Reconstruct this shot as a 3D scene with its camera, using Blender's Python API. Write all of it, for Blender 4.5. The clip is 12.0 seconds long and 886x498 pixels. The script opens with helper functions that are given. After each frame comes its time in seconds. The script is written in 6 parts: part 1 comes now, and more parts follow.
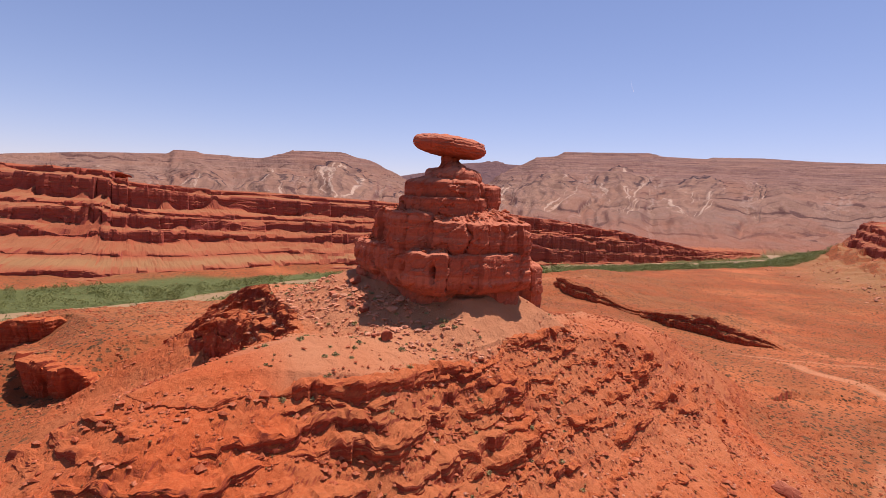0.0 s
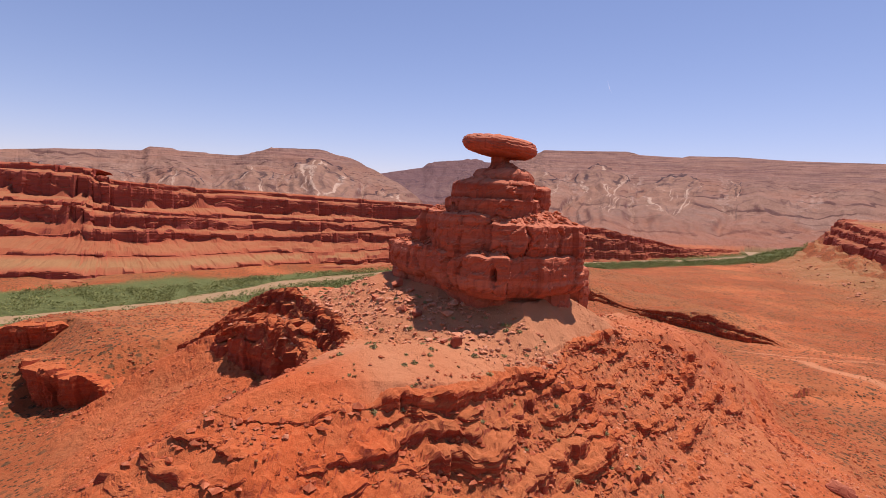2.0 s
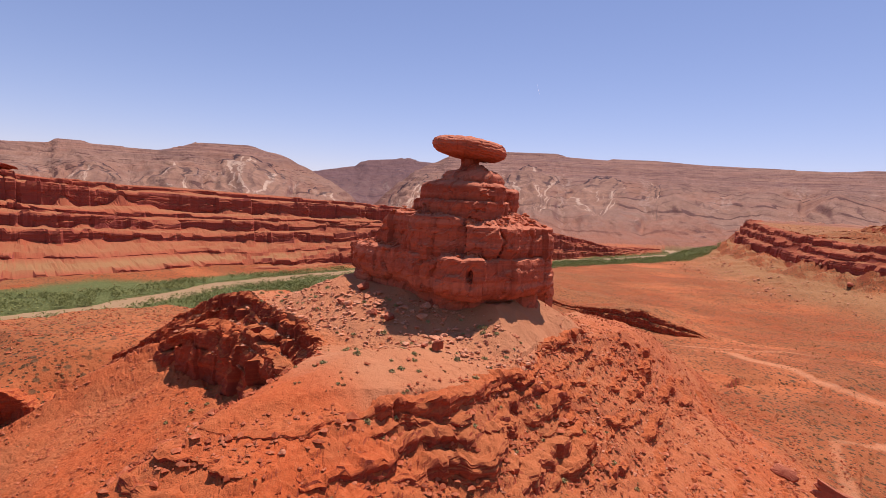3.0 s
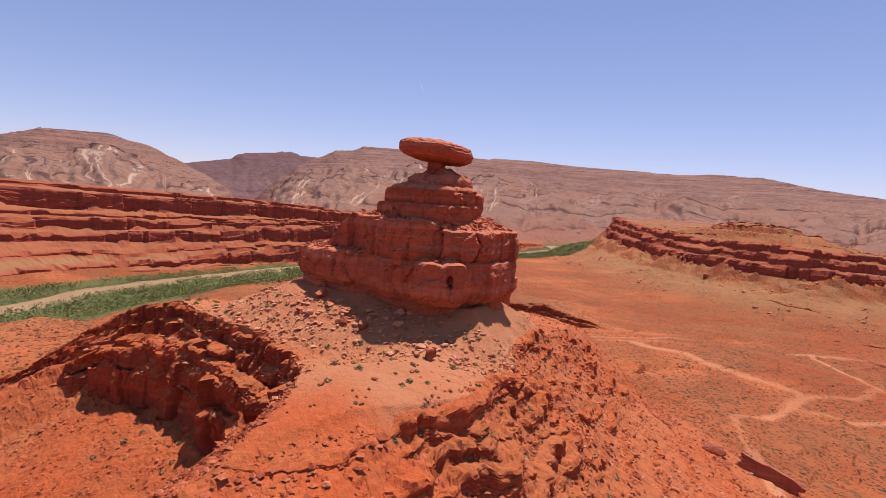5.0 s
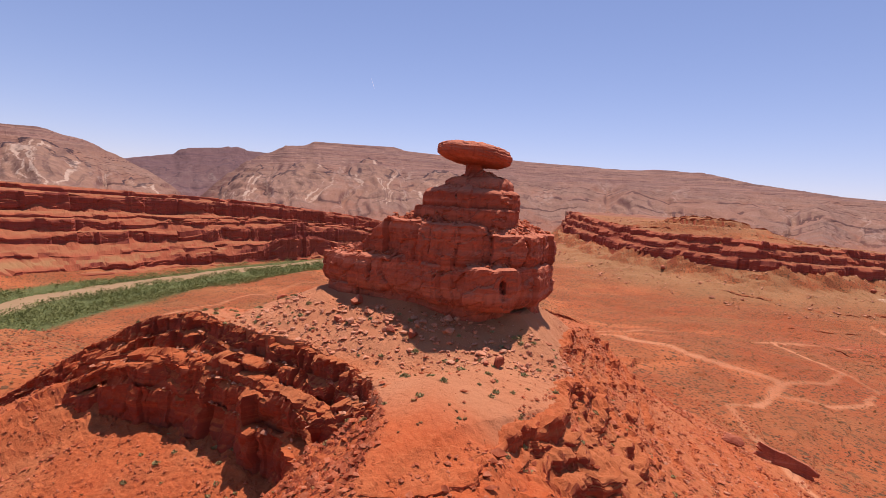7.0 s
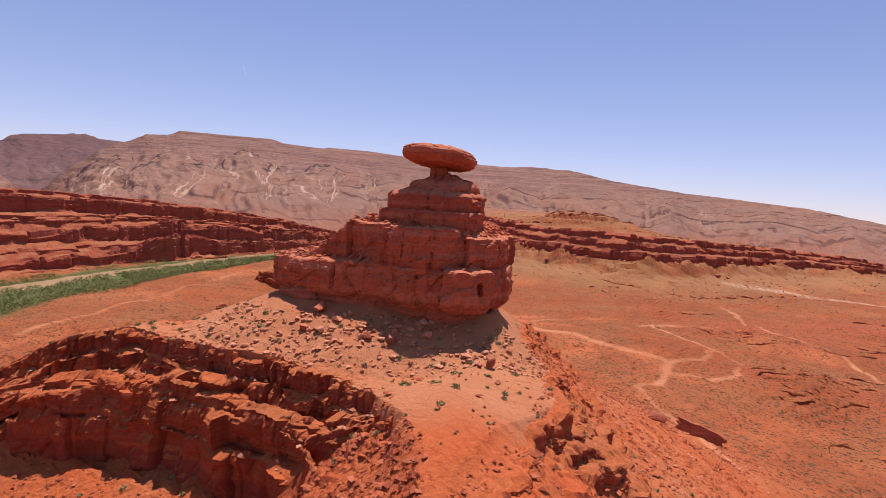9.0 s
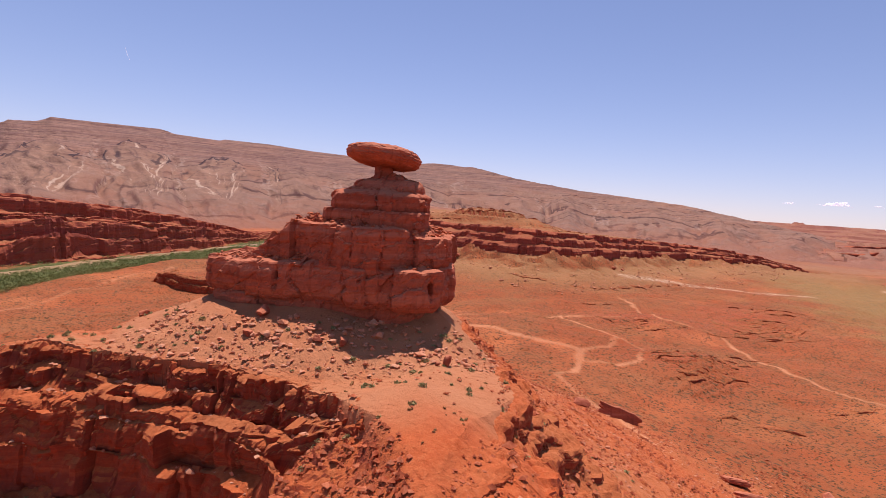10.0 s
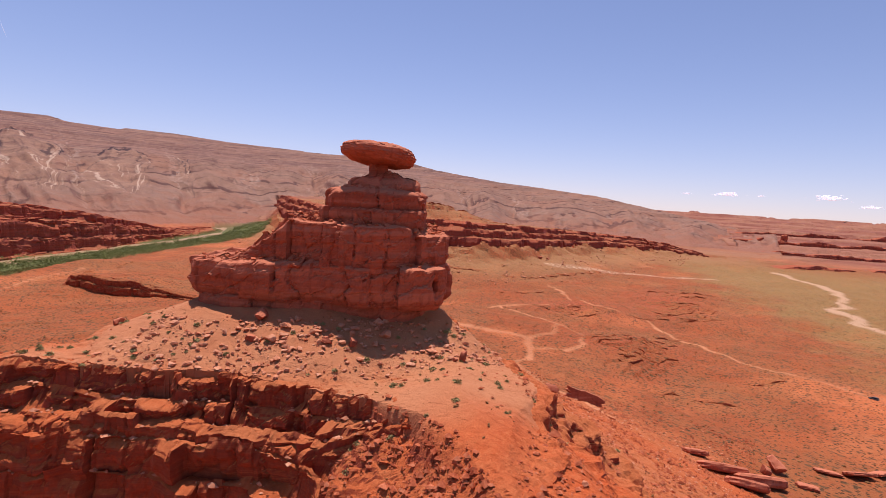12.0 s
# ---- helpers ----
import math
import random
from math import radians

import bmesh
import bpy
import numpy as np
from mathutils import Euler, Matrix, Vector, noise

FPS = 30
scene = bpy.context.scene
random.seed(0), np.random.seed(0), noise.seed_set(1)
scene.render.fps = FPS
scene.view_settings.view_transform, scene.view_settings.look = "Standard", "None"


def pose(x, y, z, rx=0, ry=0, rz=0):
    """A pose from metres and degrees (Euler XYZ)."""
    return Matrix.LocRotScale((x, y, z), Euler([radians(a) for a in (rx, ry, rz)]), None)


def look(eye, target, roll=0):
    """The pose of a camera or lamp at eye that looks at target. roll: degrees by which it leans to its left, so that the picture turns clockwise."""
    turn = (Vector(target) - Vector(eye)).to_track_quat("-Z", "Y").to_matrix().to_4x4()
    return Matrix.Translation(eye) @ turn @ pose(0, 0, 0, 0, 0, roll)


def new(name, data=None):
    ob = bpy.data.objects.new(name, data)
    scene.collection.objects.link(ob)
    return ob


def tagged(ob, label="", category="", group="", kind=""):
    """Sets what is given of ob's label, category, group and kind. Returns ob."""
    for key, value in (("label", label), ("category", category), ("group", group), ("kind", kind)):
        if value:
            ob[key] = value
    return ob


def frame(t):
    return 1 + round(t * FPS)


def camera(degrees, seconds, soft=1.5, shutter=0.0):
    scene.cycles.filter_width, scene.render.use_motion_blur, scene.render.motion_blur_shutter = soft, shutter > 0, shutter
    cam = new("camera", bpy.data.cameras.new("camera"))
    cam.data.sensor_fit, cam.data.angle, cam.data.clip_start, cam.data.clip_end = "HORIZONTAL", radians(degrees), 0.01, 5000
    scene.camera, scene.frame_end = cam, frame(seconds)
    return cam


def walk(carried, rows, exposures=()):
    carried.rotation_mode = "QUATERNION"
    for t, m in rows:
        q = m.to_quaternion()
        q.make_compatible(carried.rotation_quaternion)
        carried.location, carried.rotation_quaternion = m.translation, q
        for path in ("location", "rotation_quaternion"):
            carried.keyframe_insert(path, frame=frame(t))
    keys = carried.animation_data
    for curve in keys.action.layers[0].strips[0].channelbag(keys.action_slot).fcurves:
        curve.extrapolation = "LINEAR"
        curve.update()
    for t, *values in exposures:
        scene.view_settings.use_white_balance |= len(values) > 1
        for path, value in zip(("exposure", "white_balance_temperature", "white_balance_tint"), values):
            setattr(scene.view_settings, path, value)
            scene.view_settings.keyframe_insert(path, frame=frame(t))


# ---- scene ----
cam = camera(79.4, 12.0, soft=0.8)
METRES, EYE, TILT, LEAN, TURN = 120.0, 100.0, -5.7, -2.7, 0.0
ROWS = [
    (0.0, 0.0, 0.0, 0.0, 0.0, 0.0, -0.0),
    (0.5, -0.0364, 0.0043, 0.003, -0.35, -0.08, 0.05),
    (1.0, -0.0738, 0.0104, 0.0056, -0.78, -0.14, 0.09),
    (1.5, -0.1125, 0.0179, 0.0079, -1.25, -0.2, 0.15),
    (2.0, -0.1511, 0.0262, 0.01, -2.43, -0.25, 0.23),
    (2.5, -0.1891, 0.0341, 0.0132, -4.96, -0.3, 0.31),
    (3.0, -0.2275, 0.0434, 0.0163, -9.66, -0.38, 0.38),
    (3.5, -0.2677, 0.0557, 0.0198, -13.95, -0.49, 0.46),
    (5.5, -0.4286, 0.126, 0.0396, -23.64, -1.07, 1.03),
    (6.0, -0.4684, 0.1481, 0.0447, -24.72, -1.22, 1.22),
    (6.5, -0.5075, 0.1712, 0.0503, -25.81, -1.37, 1.42),
    (8.5, -0.6545, 0.2671, 0.0728, -36.09, -2.22, 2.07),
    (9.0, -0.6887, 0.2916, 0.0782, -40.27, -2.54, 2.19),
    (9.5, -0.7214, 0.3162, 0.0835, -45.09, -2.92, 2.27),
    (10.0, -0.7522, 0.3418, 0.0891, -50.4, -3.39, 2.33),
    (10.5, -0.7807, 0.3701, 0.0942, -54.16, -3.79, 2.44),
    (11.0, -0.8069, 0.399, 0.0989, -56.08, -4.1, 2.57),
    (11.5, -0.8308, 0.4287, 0.1035, -57.81, -4.42, 2.72),
    (12.0, -0.8524, 0.4595, 0.108, -59.06, -4.67, 2.89),
]
walk(cam, [(t, pose(0, 0, EYE, TILT, LEAN, TURN) @ pose(METRES * x, METRES * y, METRES * z, 90 + pitch, roll, yaw)) for t, x, y, z, yaw, pitch, roll in ROWS],
     exposures=[(0.0, 0.0, 6500, 31), (12.0, 0.0, 6500, 31)])

# ---- sky and sun ----
SUN_EL, SUN_AZ = 70.5, 43.0   # degrees; azimuth from +y towards +x
world = bpy.data.worlds.new("desert_sky")
scene.world = world
world.use_nodes = True
wt = world.node_tree
wt.nodes.clear()
w_out = wt.nodes.new("ShaderNodeOutputWorld")
w_bg = wt.nodes.new("ShaderNodeBackground")
w_sky = wt.nodes.new("ShaderNodeTexSky")
w_sky.sky_type = "NISHITA"
w_sky.sun_disc = False
w_sky.sun_elevation, w_sky.sun_rotation = radians(SUN_EL), radians(SUN_AZ)
w_sky.altitude, w_sky.air_density, w_sky.dust_density, w_sky.ozone_density = 1300, 1.0, 0.0, 3.2
w_bg.inputs["Strength"].default_value = 0.148
w_thin = wt.nodes.new("ShaderNodeVectorMath")     # sky / (1 + k * sky) compresses the sky's brightness range
w_thin.operation = "MULTIPLY_ADD"
w_thin.inputs[1].default_value, w_thin.inputs[2].default_value = (0.065, 0.066, 0.046), (1, 1, 1)
w_even = wt.nodes.new("ShaderNodeVectorMath")
w_even.operation = "DIVIDE"
wt.links.new(w_sky.outputs[0], w_thin.inputs[0])
wt.links.new(w_sky.outputs[0], w_even.inputs[0])
wt.links.new(w_thin.outputs[0], w_even.inputs[1])
wt.links.new(w_even.outputs[0], w_bg.inputs[0])
wt.links.new(w_bg.outputs[0], w_out.inputs[0])
sun = new("sun", bpy.data.lights.new("sun", "SUN"))
sun.data.energy, sun.data.angle, sun.data.color = 5.15, radians(0.53), (1.0, 0.95, 0.87)
sa, ca = math.sin(radians(SUN_AZ)), math.cos(radians(SUN_AZ))
sun.matrix_world = look((sa * 500, ca * 500, 500 * math.tan(radians(SUN_EL))), (0, 0, 0))


# ---- noise on arrays ----
def lattice(ix, iy, seed):
    h = (ix.astype(np.int64) * 374761393 + iy.astype(np.int64) * 668265263 + seed * 1442695041) & 0xFFFFFFFF
    h = ((h ^ (h >> 13)) * 1274126177) & 0xFFFFFFFF
    return ((h ^ (h >> 16)) & 0xFFFF) / 65535.0


def pn(x, y, seed=0):
    """Gradient noise, about -1 to 1."""
    x, y = np.asarray(x, float), np.asarray(y, float)
    ix, iy = np.floor(x), np.floor(y)
    fx, fy = x - ix, y - iy
    u, v = fx * fx * fx * (fx * (fx * 6 - 15) + 10), fy * fy * fy * (fy * (fy * 6 - 15) + 10)

    def corner(dx, dy):
        a = lattice(ix + dx, iy + dy, seed) * (2 * math.pi)
        return np.cos(a) * (fx - dx) + np.sin(a) * (fy - dy)
    a, b, c, d = corner(0, 0), corner(1, 0), corner(0, 1), corner(1, 1)
    return 1.5 * ((a * (1 - u) + b * u) * (1 - v) + (c * (1 - u) + d * u) * v)


def fbm(x, y, octaves=4, seed=0, gain=0.5):
    total, amp = 0.0, 1.0
    for k in range(octaves):
        total = total + amp * pn(x * 2 ** k + 17.3 * k, y * 2 ** k - 9.1 * k, seed + k)
        amp *= gain
    return total


def cells(x, y, seed=0):
    """Blocky noise: one random value per jittered cell, and the distance to the nearest cell border."""
    ix, iy = np.floor(x), np.floor(y)
    d1, d2, val = np.full(np.shape(x), 9.0), np.full(np.shape(x), 9.0), np.zeros(np.shape(x))
    for dx in (-1, 0, 1):
        for dy in (-1, 0, 1):
            jx, jy = ix + dx, iy + dy
            d = np.hypot(jx + lattice(jx, jy, seed) - x, jy + lattice(jx, jy, seed + 7) - y)
            near = d < d1
            d2 = np.where(near, d1, np.minimum(d2, d))
            val = np.where(near, lattice(jx, jy, seed + 13), val)
            d1 = np.where(near, d, d1)
    return val, d2 - d1


def sstep(a, b, x):
    t = np.clip((x - a) / (b - a), 0, 1)
    return t * t * (3 - 2 * t)


def smax(a, b, k):
    h = np.clip(0.5 + 0.5 * (a - b) / k, 0, 1)
    return b * (1 - h) + a * h + k * h * (1 - h)


def along(pts, x, y):
    """Distance to a polyline, the side (+ to the left of its run), and its values there."""
    best, side = np.full(np.shape(x), 1e9), np.ones(np.shape(x))
    vals = [np.zeros(np.shape(x)) for _ in pts[0][2:]]
    for p, q in zip(pts[:-1], pts[1:]):
        ex, ey = q[0] - p[0], q[1] - p[1]
        t = np.clip(((x - p[0]) * ex + (y - p[1]) * ey) / (ex * ex + ey * ey), 0, 1)
        d = np.hypot(x - p[0] - t * ex, y - p[1] - t * ey)
        near = d < best
        best = np.where(near, d, best)
        side = np.where(near, np.sign(ex * (y - p[1]) - ey * (x - p[0])), side)
        for k in range(len(vals)):
            vals[k] = np.where(near, p[2 + k] + t * (q[2 + k] - p[2 + k]), vals[k])
    return (best, side, *vals)


def terrace(z, thick, cliff=0.12, rise=0.62, seed=0):
    """Beds of uneven thickness: a talus bench, then a steep edge."""
    k = z / thick
    n = np.floor(k)
    f = k - n
    r = rise * (0.55 + 0.45 * lattice(n, n * 0, seed + 3))
    g = np.where(f < 1 - cliff, f / (1 - cliff) * (1 - r), 1 - r + (f - 1 + cliff) / cliff * r)
    return (n + g) * thick


def beds(z, x, y, thick, amp, scale, cliff=0.2, seed=0, bias=0.5, soft=0.12, blocky=0.5, every=0):
    """Beds, each with a ragged edge of its own; hard ones break off steeply, soft ones lie as slopes."""
    n0 = np.round(z / thick)
    ex, ey = x + 37.7 * n0, y + 61.3 * n0
    rag = amp * (pn(ex / scale, ey / scale, seed) + 0.5 * pn(ex * 2.3 / scale, ey * 2.3 / scale, seed + 1))
    v, g = cells(ex * 1.6 / scale, ey * 1.6 / scale, seed + 2)
    k = (z + rag + amp * blocky * 1.3 * (v - 0.5)) / thick
    n = np.floor(k)
    f = k - n
    hard = lattice(np.floor(n / 2), n * 0, seed + 3) * 0.6 + 0.4 * lattice(n, n * 0, seed + 5)
    if every:
        hard = np.where(np.mod(n, every) == 0, 1.0, np.where(np.mod(n, every) == 1, hard, 0.0))
    r = np.where(hard > 1 - bias, 0.97, soft)
    g = np.where(f < 1 - cliff, f / (1 - cliff) * (1 - r), 1 - r + (f - 1 + cliff) / cliff * r)
    return (n + g) * thick


# ---- the plan of the land ----
RIVER = [(-1500, 290), (-600, 318), (-420, 322), (-345, 342), (-305, 367), (-255, 403), (-211, 443), (-184, 495), (-167, 525), (-147, 559), (-122, 586), (-79, 626), (-22, 675), (26, 712), (160, 793), (290, 862), (505, 962), (690, 1085), (755, 1200), (840, 1450)]
GREEN_X = (-300, -250, -190, -140, -80, 0)
GREEN_FAR, GREEN_NEAR = (88, 82, 50, 38, 22, 26), (58, 62, 72, 90, 98, 98)  # breadth of the green strips by x
BANK = [  # far bank: x, y, height of the rim, set-back of the rim
    (-1500, 400, 118, 260), (-600, 440, 116, 250), (-385, 468, 112, 232), (-300, 500, 104, 212), (-215, 585, 94, 190), (-152, 657, 90, 152),
    (57, 757, 82, 92), (160, 815, 74, 62), (331, 890, 52, 50), (470, 975, 28, 46), (560, 1040, 12, 44), (720, 1180, 5, 40), (960, 1500, 5, 40)]
MESA = [  # foot of the mesa's cliff: x, y, cliff top
    (1150, 1450, 84), (745, 985, 84), (660, 800, 74), (598, 640, 68), (583, 505, 70), (612, 425, 70), (690, 392, 66),
    (860, 370, 58), (1005, 340, 52), (1150, 262, 42), (1250, 195, 24), (1300, 150, 10)]
GULLY = [(205, 640, 2), (124, 575, 8), (120, 520, 12), (134, 482, 12), (150, 455, 5), (160, 436, 3), (172, 400, 10), (190, 366, 13), (210, 345, 8), (232, 330, 0)]
RIM_WEST = [(-112, 220, 28), (-96, 206, 46), (-82, 194, 56), (-70, 187, 64), (-57, 176, 68), (-52, 164, 67.4), (-45, 150, 67), (-37, 138, 67.5), (-33.5, 126, 67), (-33, 110, 68), (-35, 100, 69.2), (-38.5, 88, 69.6), (-46, 79.5, 67.6), (-63, 68, 58), (-86, 54, 41)]
WALL_WEST = [(-118, 217, 28), (-100, 204, 42), (-88, 191, 50), (-78, 181, 54), (-68, 171, 57), (-60, 162, 57.4), (-52, 146, 58), (-48, 131.5, 58), (-43, 121, 59), (-43, 113, 58), (-45, 108, 54), (-49, 103, 46)]
OUTCROPS = [[(-172, 214, 0), (-162, 202, 12), (-148, 196, 19), (-132, 190, 20), (-122, 190, 14), (-112, 200, 0)], [(-226, 258, 0), (-212, 243, 10), (-196, 236, 13), (-181, 237, 11), (-170, 248, 0)]]
CORE = [(10, 129, 77), (0, 140, 77), (-18, 163, 76)]
HILL_EDGE = [  # brow of the hill above its southern slopes: x, y, height; the plateau lies to the left of its run
    (-86, 50, 40), (-64, 65, 57), (-48, 75.5, 66.5), (-40, 81, 68.9), (-30, 86, 70.3), (-12, 89.5, 69.3), (3, 103, 68), (15, 116, 67.5), (33, 132, 65.8), (53, 152, 63.8),
    (78, 175, 56), (96, 186, 46), (128, 200, 26)]
RIDGE_E = [(13, 138, 73), (52, 164, 61), (80, 186, 50), (96, 196, 40), (128, 212, 20)]
FLAT_LEDGES = [  # line, height
    ([(236, 150), (256, 141), (290, 121), (345, 100)], 2.2), ([(222, 140), (247, 130), (274, 116), (330, 94)], 2.4), ([(270, 146), (300, 135), (340, 115), (380, 92)], 2.0), ([(250, 128), (276, 109), (308, 95)], 1.8), ([(262, 149), (284, 134), (310, 124)], 1.6),
    ([(560, 175), (580, 160), (617, 90)], 3.0), ([(545, 145), (564, 128), (612, 76)], 2.6), ([(430, 118), (447, 105), (498, 70)], 2.4), ([(500, 150), (520, 125), (560, 80)], 2.0), ([(400, 160), (420, 135), (450, 118)], 1.6),
    ([(540, 350), (580, 316), (648, 291), (800, 256)], 3.0), ([(525, 440), (537, 420), (552, 360)], 2.6), ([(170, 92), (180, 86), (192, 62)], 1.8), ([(176, 80), (186, 68), (196, 52)], 1.5), ([(240, 60), (262, 40), (280, 30)], 1.5), ([(430, 300), (460, 280), (520, 262)], 1.8), ([(330, 200), (350, 182), (372, 176)], 1.4)]
MOUNDS = [(268, 122, 48, 25, 6), (525, 135, 85, 46, 6), (395, 205, 46, 40, 4)]   # centre, half lengths, ledges
FLAT_LEDGES += [([(cx + rx * (0.25 + 0.95 * k / n) * math.cos(radians(a)), cy + ry * (0.25 + 0.95 * k / n) * math.sin(radians(a))) for a in range(128 + 17 * (k % 3), 300, 14)], 1.5 + 0.6 * (k % 2)) for cx, cy, rx, ry, n in MOUNDS for k in range(n)]
FLAT_LEDGES += [([(px + ox, py + oy) for px, py, *_ in MESA[a:b]], h) for ox, oy, a, b, h in ((62, 48, 5, 10, 4.5), (40, 40, 2, 6, 4.5), (72, 60, 2, 5, 5.0), (30, 62, 5, 9, 3.5), (95, 70, 3, 7, 5.0), (110, 95, 3, 7, 4.5), (120, 90, 7, 10, 3.0))]
FAR_LEDGES = [  # line, height
    ([(1230, 20), (1300, -60), (1330, -160), (1420, -420)], 9), ([(1560, 60), (1620, -20), (1650, -140), (1800, -480)], 12), ([(1960, 120), (2040, 0), (2060, -120), (2240, -560)], 15), ([(2500, 140), (2580, 20), (2600, -120), (2800, -700)], 18)]
CLOUDS = [(86.3, 2.07, 215, 1), (82.7, 2.06, 75, 2), (94.3, 2.1, 230, 3), (89.1, 2.1, 55, 4), (97.4, 1.45, 140, 5)]   # azimuth, elevation, width, seed
TRAIL = (18.6, 11.4)
WASH_BED = [(500, -75), (557, -48), (600, -46), (654, -28), (690, -40), (757, -46), (858, -52), (960, -20), (1100, 20)]
SCREE = [(690, 330), (760, 290), (785, 258), (812, 178), (857, 116)]
CREST_A = ([-70, -45, -39.4, -33.6, -27, -26.6, -24.6, -24, -18.9, -16.2, -15.4, -11, -7.6, -5.1, -2, 0], [0.3, 1.3, 1.75, 2.4, 2.75, 3.15, 3.15, 2.95, 2.95, 3.75, 3.95, 4.08, 3.3, 2.1, 0.6, -1])
CREST_B = ([-12, -8, -5, -2, 0, 1, 4, 5.5, 6.5, 10, 16], [0.5, 1.2, 1.8, 2.4, 2.75, 3.4, 3.7, 4.05, 3.7, 3.6, 3])
CREST_C = ([1, 4, 6, 9.7, 11.6, 12.5, 20.7, 21.8, 25.8, 26.5, 30.5, 34.7, 39.3, 45, 48, 52.4, 56.5, 63.2, 66, 73.7, 80, 90], [-2, 1.0, 2.6, 4.45, 4.7, 5.16, 5.22, 4.9, 4.7, 4.85, 4.79, 4.47, 4.3, 4.1, 4.28, 4.02, 3.2, 2.3, 2.1, 1.36, 0.2, -1.5])
ROADS = [  # half width, then the line
    (1.9, [(170, 300), (230, 290), (300, 268), (340, 252), (370, 235), (385, 212), (412, 180), (418, 145), (383, 112), (337, 80), (312, 55), (297, 33), (279, 15), (266, -1), (258, -30), (235, -80), (190, -160)]),
    (1.5, [(540, 275), (518, 256), (478, 232), (440, 200), (412, 180)]),
    (2.2, [(340, 252), (308, 231), (292, 200), (273, 172), (240, 170), (214, 174), (180, 166), (155, 152), (132, 152), (116, 138), (104, 112), (88, 88)]),
    (3.5, [(214, 174), (190, 205), (172, 240), (170, 272)]),
    (1.6, [(273, 172), (262, 150), (232, 142), (205, 150), (180, 166)]),
    (1.4, [(-70, 420), (-10, 492), (60, 560), (110, 610), (190, 660)]),
]


def land(x, y):
    """Height of the land, and masks for its surfaces."""
    x, y = np.asarray(x, float), np.asarray(y, float)
    az, dist = np.degrees(np.arctan2(x, y)), np.hypot(x, y)
    w1, w2 = fbm(x / 60, y / 60, 3, 11), fbm(x / 60 + 40, y / 60, 3, 12)
    w3, w4 = fbm(x / 14, y / 14, 3, 13), fbm(x / 14 + 40, y / 14, 3, 14)
    big = fbm(x / 220, y / 220, 4, 15)
    near = dist < 420

    # flats, falling from the hill's foot to the wash
    apron = 22 * np.exp(-((x - 40) / 192) ** 2 - ((y - 160) / 230) ** 2)
    apron = apron + 12 * np.exp(-((x - 260) / 125) ** 2 - ((y - 228) / 72) ** 2) - 8 * np.exp(-((x - 205) / 65) ** 2 - ((y - 85) / 60) ** 2)
    z = 7 - 6 * sstep(180, 340, x) * (1 - sstep(420, 700, y)) + apron + 2.5 * big * sstep(60, 200, dist)
    # mounds of low ledges on the flats
    z = z + 7 * np.exp(-((x - 268) / 44) ** 2 - ((y - 122) / 22) ** 2) + 6 * np.exp(-((x - 525) / 75) ** 2 - ((y - 135) / 40) ** 2) + 7 * np.exp(-((x - 395) / 45) ** 2 - ((y - 200) / 40) ** 2)
    z = z + 10 * np.exp(-((x - 190) / 60) ** 2 - ((y - 690) / 30) ** 2) * sstep(560, 680, y)
    z = z + 3.2 * fbm(x / 75, y / 75, 3, 16) * sstep(150, 260, dist) * (1 - 0.6 * sstep(500, 900, dist))
    far_rise = sstep(1100, 4800, dist) * (86 + 14 * big) * sstep(55, 85, np.abs(az)) + 25 * sstep(1100, 4800, dist)
    z = z + far_rise
    mound = np.exp(-((x - 268) / 52) ** 2 - ((y - 122) / 30) ** 2) + np.exp(-((x - 395) / 55) ** 2 - ((y - 215) / 45) ** 2) + np.exp(-((x - 525) / 95) ** 2 - ((y - 145) / 60) ** 2)
    flat_t = beds(z + 0.3 * w3, x, y, 1.7, 0.55, 15, 0.035, 5, 0.62, 0.1, 0.5)
    z = np.where(dist < 1000, z + (flat_t - z) * np.clip(0.45 + 0.5 * mound, 0, 0.95) * np.maximum(sstep(-0.15, 0.25, big + 0.4 * w1 + 0.25), mound), z)
    band = terrace(z + 3 * w1, 17.0, 0.10, 0.8, 9)
    z = z + (band - z) * sstep(1300, 1800, dist)
    # low cliff on the flats behind the hill
    d, s, top = along(GULLY, x, y)
    g = s * d
    z = z + np.where(g > 0, top * sstep(2, 7, g) * (1 - sstep(30, 112, g)), 0)

    # western lobe beyond the side valley
    lx, ly = (x + 148 + 7 * w1 + 2.5 * w3) / 62, (y - 272 + 8 * w2 + 2.5 * w4) / 78
    q = 1 - np.hypot(lx, ly)
    lobe = 38 * sstep(-0.75, 0.22, q) + 1.2 * w1 + 0.5 * w3
    lobe = lobe + (beds(lobe, x, y, 3.2, 1.0, 16, 0.3, 37, 0.4, 0.1, 0.2) - lobe) * 0.35
    lobe = lobe - 5.5 * sstep(235, 195, y)
    for line in OUTCROPS:
        d, s, deep = along(line, x, y)
        g = s * d
        lobe = lobe - deep * sstep(4.5, 2.0, g) * (1 - sstep(6, 55, -g))
    lobe = np.where(q > -0.6, lobe - 9 * sstep(200, 330, y), -50)
    z = smax(z, lobe, 2.5)

    # the hill: butte's core, two ridges and the western rim
    wx, wy = x + 3.0 * w3 + 5 * w1, y + 3.0 * w4 + 5 * w2
    d, s, top = along(CORE, x + 1.5 * w3, y + 1.5 * w4)
    lean_se = sstep(-0.2, 0.8, ((x - 5) * 0.8 - (y - 130) * 0.6) / (np.hypot(x - 5, y - 130) + 1))
